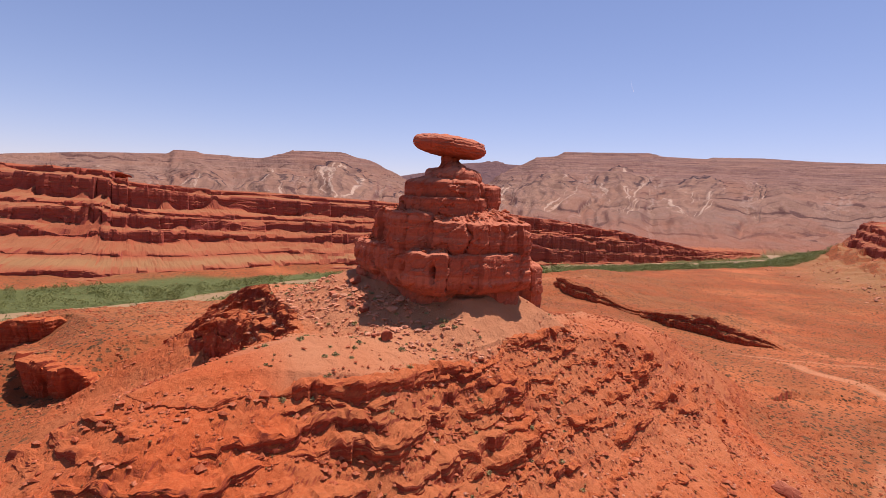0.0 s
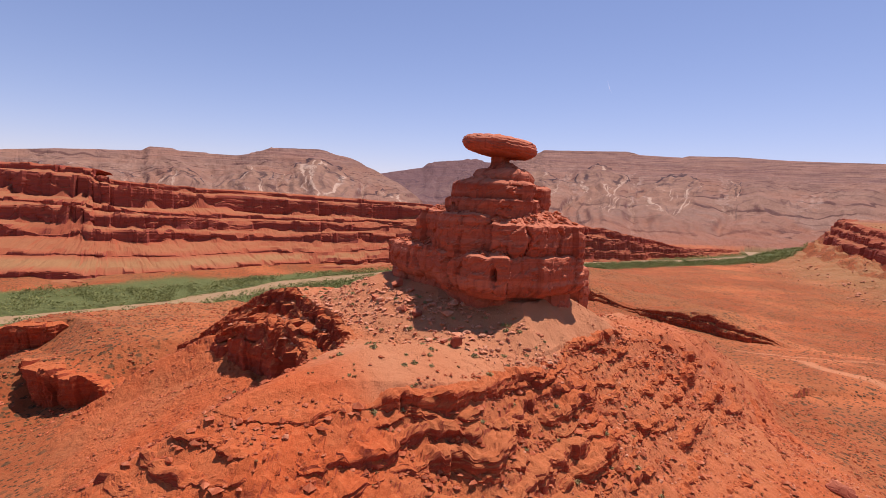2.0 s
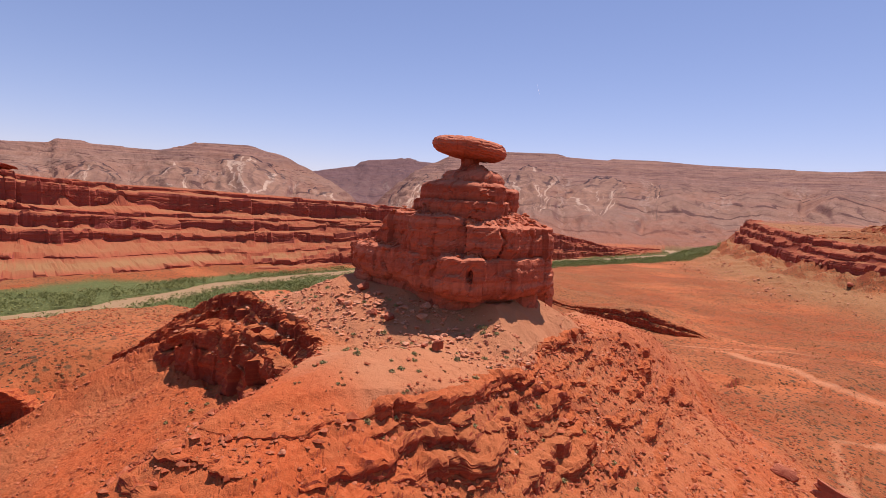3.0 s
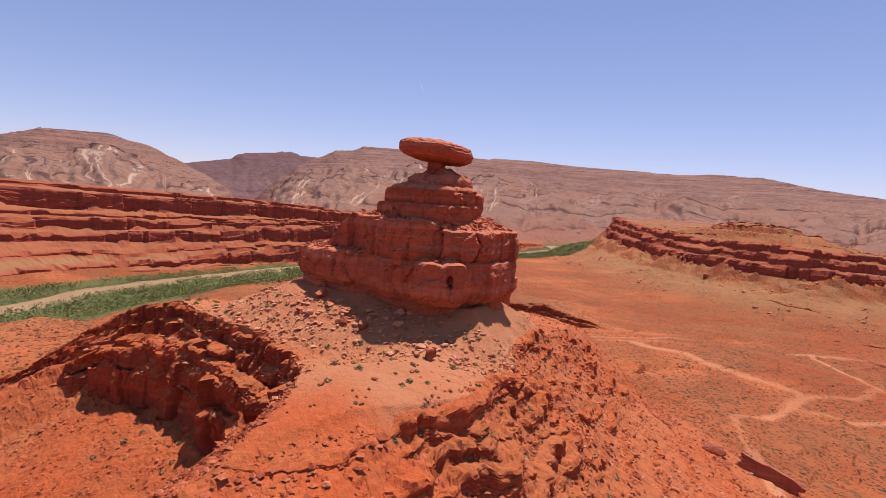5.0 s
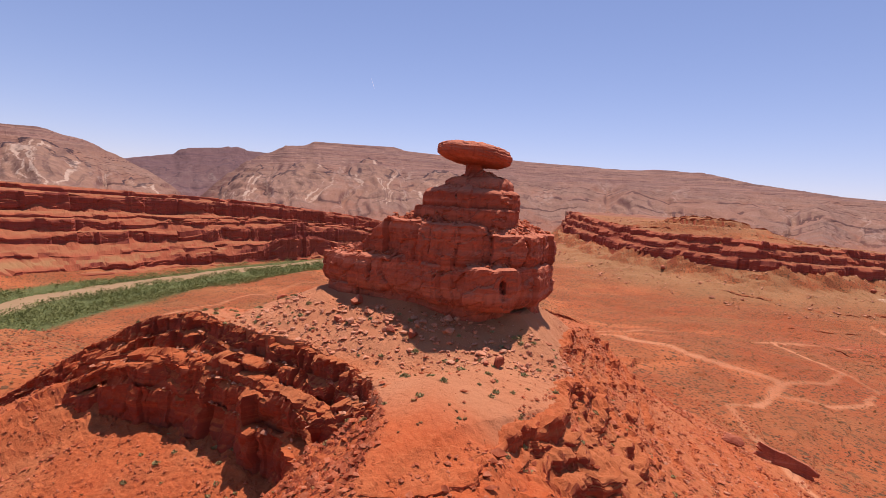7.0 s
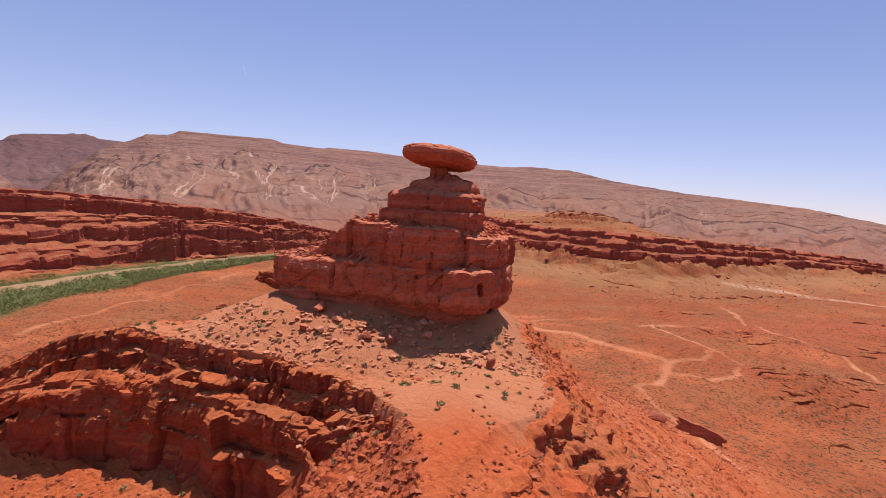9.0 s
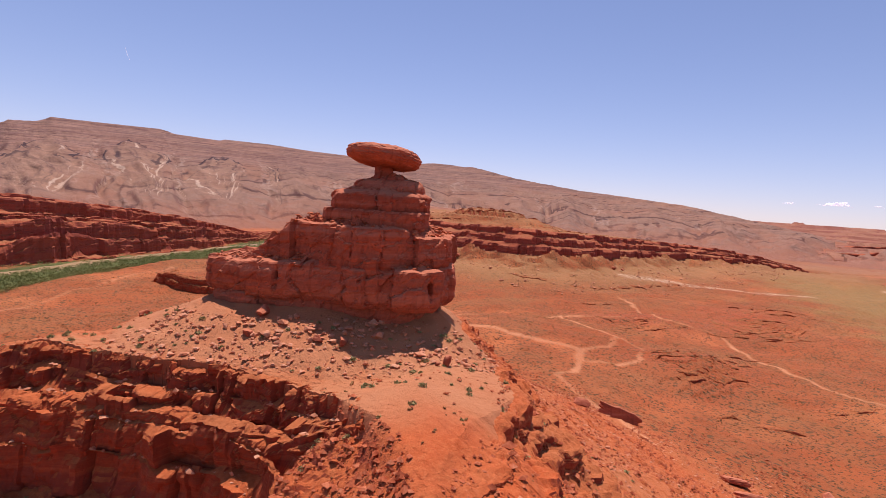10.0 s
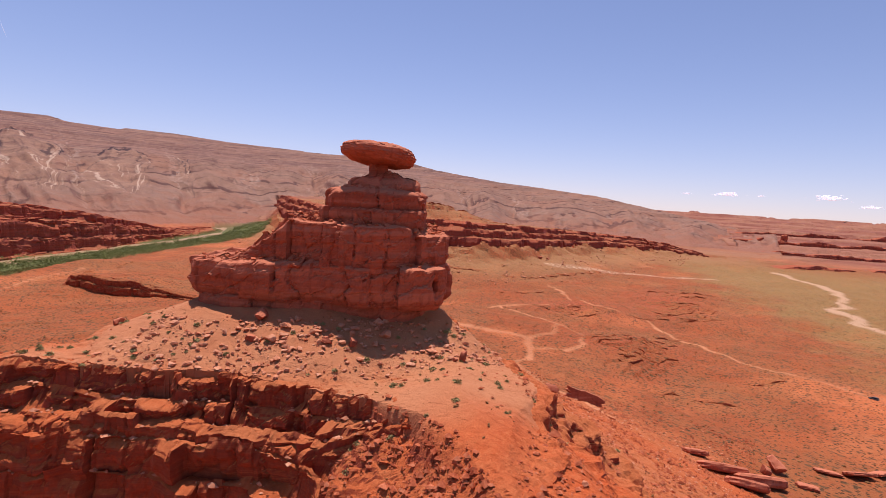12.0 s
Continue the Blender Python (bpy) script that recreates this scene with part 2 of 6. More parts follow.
    core = top - 0.4 - (0.42 + 0.26 * lean_se) * np.maximum(0, d - 10) - 0.4 * np.maximum(0, d - 32)
    d, s, top = along(HILL_EDGE, x + 1.6 * w3 + 2.0 * w1, y + 1.6 * w4 + 2.0 * w2)
    core = np.where(s > 0, np.minimum(core, top + 0.9 + 0.85 * d), np.minimum(core, top - 0.9 * d))
    ridge1 = np.where(s > 0, top + 0.2 * np.minimum(d, 13) - 0.35 * np.maximum(0, d - 13), top - 0.9 * np.minimum(d, 22) - 0.36 * np.maximum(0, d - 22) + 1.0 * w1 * sstep(0, 8, d))
    south = np.where(s > 0, 0.0, sstep(0.5, 4, d))
    d, s, top = along(RIDGE_E, wx, wy)
    ridge2 = top - np.where(s < 0, 0.9, 0.42) * np.maximum(0, d - 2)
    d, s, top = along(RIM_WEST, x, y)
    dw, sw, low = along(WALL_WEST, x, y)
    out_w = np.maximum(0, -sw * dw)
    floor_w = 42.0 + 0.40 * (x + 74.5) + 0.235 * (y - 173.5) + 0.42 * np.maximum(0, y - 176) + 0.8 * w1
    floor_w = np.minimum(floor_w, np.maximum(low, 50 * (y < 125)) - 2.5 - 0.30 * out_w)
    bench = np.minimum(top - 5.5 * sstep(0, 2.5, d) - 0.22 * d, np.maximum(low + 1.0, top - 9))
    slope_w = top - 2.2 * sstep(0, 1.5, d) * sstep(88, 97, y) - 0.78 * d
    walled = sstep(107, 114, y + 1.5 * w3)
    west = np.where(s < 0, slope_w + (np.where(sw < 0, floor_w, bench - 0.9) - slope_w) * walled, top - 0.10 * d - 0.6 * np.maximum(0, d - 14))
    hill = smax(smax(core, ridge1, 2), smax(ridge2, west, 2), 2)
    eased = np.minimum(hill, top + 0.4 + np.where(s > 0, 0.28, -0.3) * d)
    hill = hill + (eased - hill) * sstep(122, 110, y) * (x < 0)
    broken = np.where(s < 0, np.where(y < 97, sstep(0, 4.5, d), 1.0), 0.0)
    hill = hill + (np.minimum(hill, west) - hill) * broken
    gw = sw * dw
    cut = np.where(gw < 4.0, np.minimum(hill, np.maximum(low - 0.5 - (4.0 - gw) * 6.0, floor_w + 0.6 * w3)), hill)
    hill = hill + (cut - hill) * sstep(109, 115, y + 1.5 * w3)
    outer = smax(z, hill, 5)
    on_hill = sstep(-1, 6, hill - z) * (dist < 330)
    z = outer
    # ledges round the hill and the lobe
    small, gap2 = cells(x / 1.4, y / 1.4, 22)
    west_side = sstep(30, 24, d) * (s < 0) * sstep(96, 106, y)
    t1 = beds(z + 1.2 * w1 + 0.5 * w3, x, y, 1.7, 0.7, 7.0, 0.20, 31, 0.45, 0.08, 0.5, 3)
    t2 = beds(z + 2.0 * pn(x / 10, y / 10, 43) + 0.8 * pn(x / 5, y / 5, 44), x, y, 2.3, 1.7, 10.0, 0.24, 41, 0.62, 0.3, 0.7)
    strong = sstep(-0.5, 0.15, fbm(x / 13, y / 13, 3, 51) + 0.42)
    keep1 = on_hill * strong * south * sstep(70.5, 68.0, z + 0.8 * w3) * (1 - west_side)
    z = np.where(near, z + (t1 - z) * keep1 * 0.22 + (t2 - z) * west_side * on_hill * sstep(14.5, 13, d) * 0.4, z)
    z = z + np.where(near, 0.15 * w3 + (0.12 * fbm(x / 2.2, y / 2.2, 3, 52) + 0.34 * (small - 0.5)) * (0.3 + 0.7 * on_hill * sstep(71, 67, z)), 0)

    # river channel and flood plain
    d, s = along(RIVER, x + 6 * w1, y + 6 * w2)
    z = np.where(d < 150, np.minimum(z, 2.2 + 0.4 * w3 + 0.10 * np.maximum(0, d - 62) + 0.004 * np.maximum(0, d - 62) ** 2), z)
    z = np.where(d < 40, z - 4.0 * sstep(19, 12, d), z)
    river_d = d * s

    # cliffs beyond the river
    d, s, top, back = along(BANK, x, y)
    sb = s * d / back
    sl = sb - 10 / back
    prof = np.interp(sl, [0, 0.12, 0.47, 0.60, 0.68, 0.83, 1.0, 1.2, 3.0], [0.0, 0.05, 0.34, 0.45, 0.58, 0.68, 0.92, 1.0, 1.0])
    steep = np.interp(sl, [0, 0.14, 0.34, 0.53, 0.76, 1.0, 1.2, 3.0], [0.0, 0.06, 0.32, 0.56, 0.74, 0.93, 1.0, 1.0])
    cl = top * (prof + (steep - prof) * sstep(150, 80, back)) - 3.0 * sstep(1.25, 1.1, sb)
    z = np.where((s > 0) & (d < 900), np.maximum(z, cl * (1 - sstep(500, 900, d))), z)
    bank_s = s * d

    # the mesa
    d, s, top = along(MESA, x, y)
    ms = s * d
    hm = np.interp(ms, [-125, -30, 0], [0, 0.27, 0.55]) * top * (1 + 0.28 * w1 + 0.05 * w3)
    hm = hm + 7 * np.maximum(0, pn(x / 17, y / 17, 72)) * sstep(-30, 0, ms)
    hm = np.where(ms > 0, top * (0.50 + 0.50 * np.clip((ms - 18) / 16, 0, 1)) + 31 * np.exp(-((x - 668) / 130) ** 2 - ((y - 600) / 150) ** 2) * sstep(40, 110, ms), hm) - 2.5 * sstep(-25, 0, ms) * sstep(50, 30, ms)
    hm = np.where(ms > 40, hm + (beds(hm, x, y, 6.5, 2.2, 60, 0.10, 71, 0.6, 0.15, 0.3) - hm) * sstep(40, 50, ms), hm)
    z = np.where((ms > -125) & (ms < 700), np.maximum(z, hm * (1 - sstep(350, 700, ms))), z)

    # folded ridges behind all
    mount = np.full(np.shape(x), -100.0)
    warp = 120 * fbm(x / 500, y / 500, 3, 81)
    bed, vein, bowl_u, bowl_v = [np.zeros(np.shape(x)) for _ in range(4)]
    for (a, e), crest, foot, sd in ((CREST_A, 2400, 1150, 82), (CREST_B, 4300, 3200, 84), (CREST_C, 3000, 1230, 86)):
        el = np.interp(az + 0.25 * w1, a, e)
        zc = 100 + crest * np.tan(np.radians(el))
        f0 = foot + np.interp(az, [20, 32, 45], [0, 200, 330]) * (sd == 86)
        qm = (dist - f0) / (crest - f0)
        lat = az * 26 + 0.25 * warp
        qq = np.clip(qm, 0, 1)
        sp = lat / 190 + 0.35 * pn(lat / 260, dist / 1500, sd)
        tri = 1 - 2 * np.abs(sp - np.floor(sp) - 0.5)          # 1 on a spur, 0 in a gully
        tall = 0.5 + 0.9 * lattice(np.floor(sp), sp * 0, sd + 5)
        bu = 2 * (sp - np.floor(sp)) - 1
        rib2 = 1 - np.abs(pn(lat / 34 + 0.6 * tri, dist / 300, sd + 1)) * 1.6
        shape = 0.30 * qq + 0.70 * qq ** 1.45
        body = 12 + (zc - 12) * shape
        spur = np.clip(4.6 * qq * (1 - qq), 0, 1) * sstep(0.97, 0.62, qq)
        body = body + (40 * tall * (tri - 0.45) + 13 * (rib2 - 0.5)) * spur
        lay = body / 62 * (1 + 1.5 * sstep(0.55, 0.9, qq)) - 0.5 * tall * tri * spur + 0.35 * fbm(x / 260, y / 260, 3, sd + 6)
        hard = pn(lay * 2.6, lay * 0 + 3.3, 7)
        body = body + 4 * np.sign(hard) * np.abs(hard) ** 0.6 * np.clip(6 * qq, 0, 1) * (qq < 1)
        tb = terrace(body + 3 * w1, 24.0, 0.20, 0.85, sd + 3)
        body = body + (tb - body) * 0.85 * sstep(0.60, 0.80, qq)
        bowl = (bu / 0.8) ** 2 + ((qq - 0.48 - 0.10 * (tall - 0.9)) / (0.20 + 0.08 * tall)) ** 2
        body = body - 16 * np.clip(1.05 - bowl, 0, 0.6) * tall * sstep(40, 22, az)
        bed = np.where(body > mount, lay, bed)
        bowl_u, bowl_v = np.where(body > mount, bu + 2.5 * sstep(22, 40, az), bowl_u), np.where(body > mount, (qq - 0.48 - 0.10 * (tall - 0.9)) / (0.20 + 0.08 * tall), bowl_v)
        vein = np.where(body > mount, sstep(0.55, 0.05, tri + 0.10 * pn(lat / 15, dist / 60, 9)) * spur, vein)
        body = np.where(qm > 1, zc - 0.10 * (dist - crest), body)
        mount = np.maximum(mount, np.where((qm > 0) & (az > a[0]) & (az < a[-1]), body, -100))
    is_m = mount > z
    z = np.where(is_m, mount, z)
    z = np.where(dist > 1500, np.maximum(z, 27 * np.exp(-((x - 1975) / 130) ** 2 - ((y - 135) / 90) ** 2) + 1.5 * w3), z)  # low saddle at the ridge's end

    road = np.zeros(np.shape(x))
    for width, line in ROADS:
        d, s = along(line, x + 7 * w1 + 1.2 * w3, y + 7 * w2 + 1.2 * w4)
        road = np.maximum(road, (1 - sstep(width * 0.6, width * 1.5, d)) * (0.75 + 0.5 * w1))
    masks = {
        "road": road * (~is_m),
        "mount": is_m * 1.0,
        "mound": np.clip(mound, 0, 1) * (dist < 900),
        "sand": sstep(9, 3, along(WASH_BED, x + 9 * w1 + 2 * w3, y + 9 * w2 + 2 * w4)[0]),
        "bed": bed,
        "vein": vein * is_m,
        "bowl_u": bowl_u,
        "bowl_v": bowl_v,
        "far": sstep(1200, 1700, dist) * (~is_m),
        "wash": sstep(-60, 75, (x - 300) * 0.36 - 62 - y + 50 * w1 + 16 * w3) * (x > 150) * (1 - sstep(1000, 1500, dist)) * (ms < -70) * (bank_s < -200),
        "green": np.where(river_d < 0, sstep(2, -18, -river_d - np.interp(x, GREEN_X, GREEN_NEAR)), sstep(6, -6, river_d - np.interp(x, GREEN_X, GREEN_FAR))) * (bank_s < 3) * (dist < 1500),
        "flat": (1 - on_hill) * (~is_m),
        "top": sstep(65, 69, z + 1.2 * w3) * on_hill * sstep(66, 46, along(CORE, x + 4 * w3, y + 4 * w4)[0]) + 0.3 * on_hill * sstep(2, 30, x + 5 * w3) * sstep(30, 50, z),
        "scree": sstep(14, 4, along(SCREE, x + 8 * w1, y + 8 * w2)[0]) * sstep(-0.5, 0.2, w3),
        "pale": sstep(0.1, 0.3, sb) * sstep(0.5, 0.42, sb) * (back > 130) * 1.0 + 0.8 * sstep(-150, -50, ms + 20 * w1) * (ms < 0) + 0.6 * sstep(25, 45, ms) * (ms < 400),
    }
    zone = np.zeros(np.shape(x), int)
    zone[(on_hill > 0.5)] = 1
    zone[is_m] = 2
    return z, masks, zone


def height(x, y):
    return land(np.atleast_1d(np.asarray(x, float)), np.atleast_1d(np.asarray(y, float)))[0]


# ---- materials ----
def material(name):
    m = bpy.data.materials.new(name)
    m.use_nodes = True
    nt = m.node_tree
    bsdf = nt.nodes["Principled BSDF"]
    bsdf.inputs["Roughness"].default_value = 0.92
    bsdf.inputs["Specular IOR Level"].default_value = 0.15
    return m, nt, bsdf


def node(nt, kind, **values):
    n = nt.nodes.new(kind)
    for key, value in values.items():
        if key in n.inputs:
            n.inputs[key].default_value = value
    return n


def mixed(nt, fac, a, b, blend="MIX"):
    n = nt.nodes.new("ShaderNodeMix")
    n.data_type, n.blend_type, n.clamp_factor = "RGBA", blend, True
    for sock, v in ((n.inputs[0], fac), (n.inputs[6], a), (n.inputs[7], b)):
        if isinstance(v, bpy.types.NodeSocket):
            nt.links.new(v, sock)
        else:
            sock.default_value = v if isinstance(v, float) else (*v, 1)
    return n.outputs[2]


def ramp(nt, value, stops):
    n = nt.nodes.new("ShaderNodeValToRGB")
    nt.links.new(value, n.inputs[0])
    e = n.color_ramp.elements
    while len(e) < len(stops):
        e.new(0.5)
    for el, (p, c) in zip(e, stops):
        el.position, el.color = p, (*c, 1) if not isinstance(c, (int, float)) else (c, c, c, 1)
    return n.outputs[0]


def calc(nt, op, a, b=0.0, c=0.0):
    n = nt.nodes.new("ShaderNodeMath")
    n.operation = op
    for sock, v in zip(n.inputs, (a, b, c)):
        if isinstance(v, bpy.types.NodeSocket):
            nt.links.new(v, sock)
        else:
            sock.default_value = v
    return n.outputs[0]


def tex_noise(nt, vec, scale, detail=4.0, rough=0.55, distortion=0.0):
    n = node(nt, "ShaderNodeTexNoise", Scale=scale, Detail=detail, Roughness=rough, Distortion=distortion)
    nt.links.new(vec, n.inputs["Vector"])
    return n.outputs[0]


def position(nt):
    g = nt.nodes.new("ShaderNodeNewGeometry")
    sep = nt.nodes.new("ShaderNodeSeparateXYZ")
    nt.links.new(g.outputs["Position"], sep.inputs[0])
    nor = nt.nodes.new("ShaderNodeSeparateXYZ")
    nt.links.new(g.outputs["Normal"], nor.inputs[0])
    return g.outputs["Position"], sep.outputs, nor.outputs


def squash(nt, vec, sx, sy, sz):
    n = nt.nodes.new("ShaderNodeMapping")
    n.inputs["Scale"].default_value = (sx, sy, sz)
    nt.links.new(vec, n.inputs["Vector"])
    return n.outputs[0]


def bump(nt, bsdf, value, distance, strength=0.6, below=None):
    n = node(nt, "ShaderNodeBump", Strength=strength, Distance=distance)
    nt.links.new(value, n.inputs["Height"])
    if below is not None:
        nt.links.new(below, n.inputs["Normal"])
    nt.links.new(n.outputs[0], bsdf.inputs["Normal"])
    return n.outputs[0]


def desert_material():
    m, nt, bsdf = material("desert_rock_and_soil")
    pos, xyz, nor = position(nt)

    def mask(name):
        a = nt.nodes.new("ShaderNodeAttribute")
        a.attribute_name = name
        return a.outputs["Fac"]
    n_big = tex_noise(nt, pos, 0.012, 5)
    n_mid = tex_noise(nt, pos, 0.09, 6, 0.6)
    n_fine = tex_noise(nt, pos, 1.1, 6, 0.7)
    strata = tex_noise(nt, squash(nt, pos, 0.012, 0.012, 0.75), 1.0, 5, 0.65)
    soil = ramp(nt, n_mid, [(0.3, (0.49, 0.083, 0.019)), (0.5, (0.57, 0.110, 0.027)), (0.72, (0.58, 0.146, 0.042))])
    soil = mixed(nt, calc(nt, "MULTIPLY", ramp(nt, n_big, [(0.42, 0), (0.62, 1)]), 0.6), soil, (0.46, 0.155, 0.052))
    soil = mixed(nt, 0.5, soil, ramp(nt, n_fine, [(0.3, (0.26, 0.052, 0.015)), (0.52, (0.45, 0.100, 0.027)), (0.72, (0.55, 0.19, 0.075))]))
    rock = ramp(nt, strata, [(0.25, (0.25, 0.046, 0.021)), (0.42, (0.42, 0.080, 0.027)), (0.5, (0.34, 0.060, 0.023)), (0.6, (0.47, 0.108, 0.038)), (0.75, (0.39, 0.082, 0.032))])
    rock = mixed(nt, 0.3, rock, ramp(nt, n_fine, [(0.3, (0.16, 0.03, 0.016)), (0.7, (0.5, 0.12, 0.045))]))
    broad = tex_noise(nt, squash(nt, pos, 0.004, 0.004, 0.16), 1.0, 4, 0.6)
    rock = mixed(nt, ramp(nt, broad, [(0.42, 0.6), (0.54, 0)]), rock, (0.23, 0.052, 0.032))
    steep = ramp(nt, calc(nt, "ADD", nor[2], calc(nt, "MULTIPLY", calc(nt, "SUBTRACT", n_mid, 0.5), 0.35)), [(0.42, 1), (0.68, 0)])
    patch = ramp(nt, tex_noise(nt, pos, 0.028, 6, 0.62), [(0.44, 0), (0.60, 0.4)])
    soil = mixed(nt, patch, soil, (0.42, 0.165, 0.062))
    grit = tex_noise(nt, pos, 4.5, 3, 0.7)
    soil = mixed(nt, ramp(nt, grit, [(0.60, 0), (0.68, 0.4)]), soil, (0.20, 0.07, 0.03))
    soil = mixed(nt, ramp(nt, grit, [(0.30, 0.5), (0.38, 0)]), soil, (0.60, 0.29, 0.13))
    crust = mixed(nt, ramp(nt, tex_noise(nt, pos, 0.05, 7, 0.66), [(0.38, 0.15), (0.62, 0.95)]), (0.300, 0.074, 0.021), (0.200, 0.074, 0.026))
    crust = mixed(nt, ramp(nt, tex_noise(nt, pos, 0.011, 6, 0.68), [(0.44, 0), (0.60, 0.75)]), crust, (0.35, 0.093, 0.026))
    crust = mixed(nt, ramp(nt, tex_noise(nt, squash(nt, pos, 0.010, 0.022, 0.02), 1.0, 6, 0.7), [(0.50, 0), (0.62, 0.6)]), crust, (0.23, 0.108, 0.040))
    crust = mixed(nt, ramp(nt, tex_noise(nt, squash(nt, pos, 0.006, 0.009, 0.02), 1.0, 5, 0.6), [(0.52, 0), (0.64, 0.9)]), crust, (0.58, 0.180, 0.060))
    crust = mixed(nt, ramp(nt, tex_noise(nt, squash(nt, pos, 0.008, 0.016, 0.02), 1.0, 6, 0.7), [(0.38, 0.7), (0.52, 0)]), crust, (0.235, 0.118, 0.042))
    crust = mixed(nt, calc(nt, "MULTIPLY", mask("mound"), 0.75), crust, (0.36, 0.074, 0.030))
    soil = mixed(nt, calc(nt, "MULTIPLY", mask("flat"), 0.9), soil, mixed(nt, 0.25, crust, soil))
    dots = nt.nodes.new("ShaderNodeTexVoronoi")
    dots.inputs["Scale"].default_value = 0.22
    nt.links.new(pos, dots.inputs["Vector"])
    dry = ramp(nt, dots.outputs["Distance"], [(0.20, 0.85), (0.33, 0)])
    far_scrub = calc(nt, "MULTIPLY", calc(nt, "MULTIPLY", dry, mask("flat")), ramp(nt, tex_noise(nt, pos, 0.03, 4), [(0.30, 0.15), (0.50, 1)]))
    soil = mixed(nt, far_scrub, soil, (0.11, 0.065, 0.028))
    tufts = nt.nodes.new("ShaderNodeTexVoronoi")
    tufts.inputs["Scale"].default_value = 0.55
    nt.links.new(pos, tufts.inputs["Vector"])
    low_scrub = calc(nt, "MULTIPLY", calc(nt, "MULTIPLY", ramp(nt, tufts.outputs["Distance"], [(0.24, 1), (0.38, 0)]), mask("flat")), ramp(nt, tex_noise(nt, pos, 0.02, 5, 0.65), [(0.30, 0.25), (0.50, 1)]))
    soil = mixed(nt, low_scrub, soil, (0.085, 0.045, 0.018))
    # maroon rock of the distant cliffs; purple haze is mixed into its colour
    soil = mixed(nt, calc(nt, "MULTIPLY", mask("maroon"), 0.65), soil, (0.31, 0.085, 0.044))
    rock = mixed(nt, calc(nt, "MULTIPLY", mask("maroon"), 0.5), rock, (0.33, 0.076, 0.056))
    col = mixed(nt, steep, soil, rock)
    # pale yellow scrub soil in the wash and on the talus
    scrub = ramp(nt, n_fine, [(0.3, (0.16, 0.098, 0.032)), (0.55, (0.31, 0.180, 0.060)), (0.8, (0.41, 0.26, 0.10))])
    scrub = mixed(nt, far_scrub, scrub, (0.12, 0.085, 0.035))
    col = mixed(nt, calc(nt, "MULTIPLY", mask("wash"), calc(nt, "ADD", 0.35, n_mid)), col, scrub)
    col = mixed(nt, calc(nt, "MULTIPLY", mask("top"), ramp(nt, n_mid, [(0.3, 0.7), (0.6, 0.95)])), col, mixed(nt, 0.2, (0.49, 0.222, 0.102), soil))
    pale = mixed(nt, 0.4, (0.37, 0.18, 0.078), scrub)
    flat = ramp(nt, nor[2], [(0.80, 0), (0.95, 1)])
    col = mixed(nt, calc(nt, "MULTIPLY", calc(nt, "MULTIPLY", mask("pale"), flat), 0.9), col, pale)
    col = mixed(nt, calc(nt, "MULTIPLY", mask("scree"), ramp(nt, tex_noise(nt, pos, 0.35, 4, 0.7), [(0.42, 0.1), (0.58, 0.9)])), col, (0.66, 0.46, 0.29))
    grass = ramp(nt, n_fine, [(0.35, (0.07, 0.085, 0.025)), (0.6, (0.14, 0.16, 0.05)), (0.8, (0.30, 0.24, 0.11))])
    col = mixed(nt, mask("green"), col, grass)
    col = mixed(nt, calc(nt, "MULTIPLY", mask("sand"), 0.9), col, (0.52, 0.32, 0.18))
    col = mixed(nt, calc(nt, "MULTIPLY", mask("road"), 0.85), col, (0.58, 0.245, 0.108))
    # folded grey and red beds of the far ridges
    warpn = tex_noise(nt, pos, 0.0035, 4, 0.6)
    fold = calc(nt, "ADD", mask("bed"), calc(nt, "MULTIPLY", warpn, 0.22))
    beds = nt.nodes.new("ShaderNodeTexNoise")
    beds.noise_dimensions = "1D"
    beds.inputs["Scale"].default_value, beds.inputs["Detail"].default_value, beds.inputs["Roughness"].default_value = 1.5, 4.0, 0.6
    nt.links.new(fold, beds.inputs["W"])
    tone = tex_noise(nt, pos, 0.0045, 5, 0.62)
    mcol = ramp(nt, tone, [(0.36, (0.39, 0.185, 0.105)), (0.47, (0.38, 0.215, 0.135)), (0.55, (0.29, 0.20, 0.14)), (0.64, (0.38, 0.25, 0.165))])
    mcol = mixed(nt, 0.4, mcol, ramp(nt, beds.outputs[0], [(0.34, (0.27, 0.13, 0.09)), (0.46, (0.37, 0.21, 0.125)), (0.56, (0.30, 0.195, 0.135)), (0.66, (0.40, 0.26, 0.17))]))
    mcol = mixed(nt, 0.3, mcol, ramp(nt, tex_noise(nt, pos, 0.02, 6, 0.65), [(0.35, (0.25, 0.12, 0.08)), (0.65, (0.52, 0.31, 0.20))]))
    part_ = calc(nt, "FRACT", calc(nt, "MULTIPLY", calc(nt, "ADD", fold, calc(nt, "MULTIPLY", tex_noise(nt, pos, 0.02, 4, 0.6), 0.12)), 1.3))
    line = calc(nt, "MULTIPLY", ramp(nt, part_, [(0.0, 1), (0.10, 1), (0.15, 0), (0.40, 0), (0.44, 0.7), (0.48, 0)]), ramp(nt, tex_noise(nt, pos, 0.006, 4, 0.6), [(0.42, 0), (0.50, 0.9)]))
    mcol = mixed(nt, line, mcol, (0.06, 0.032, 0.032))
    arc = calc(nt, "ARCTAN2", xyz[0], xyz[1])
    comb = nt.nodes.new("ShaderNodeCombineXYZ")
    nt.links.new(calc(nt, "ADD", calc(nt, "MULTIPLY", arc, 95.0), calc(nt, "MULTIPLY", tone, 9.0)), comb.inputs[0])
    nt.links.new(calc(nt, "MULTIPLY", xyz[2], 0.012), comb.inputs[1])
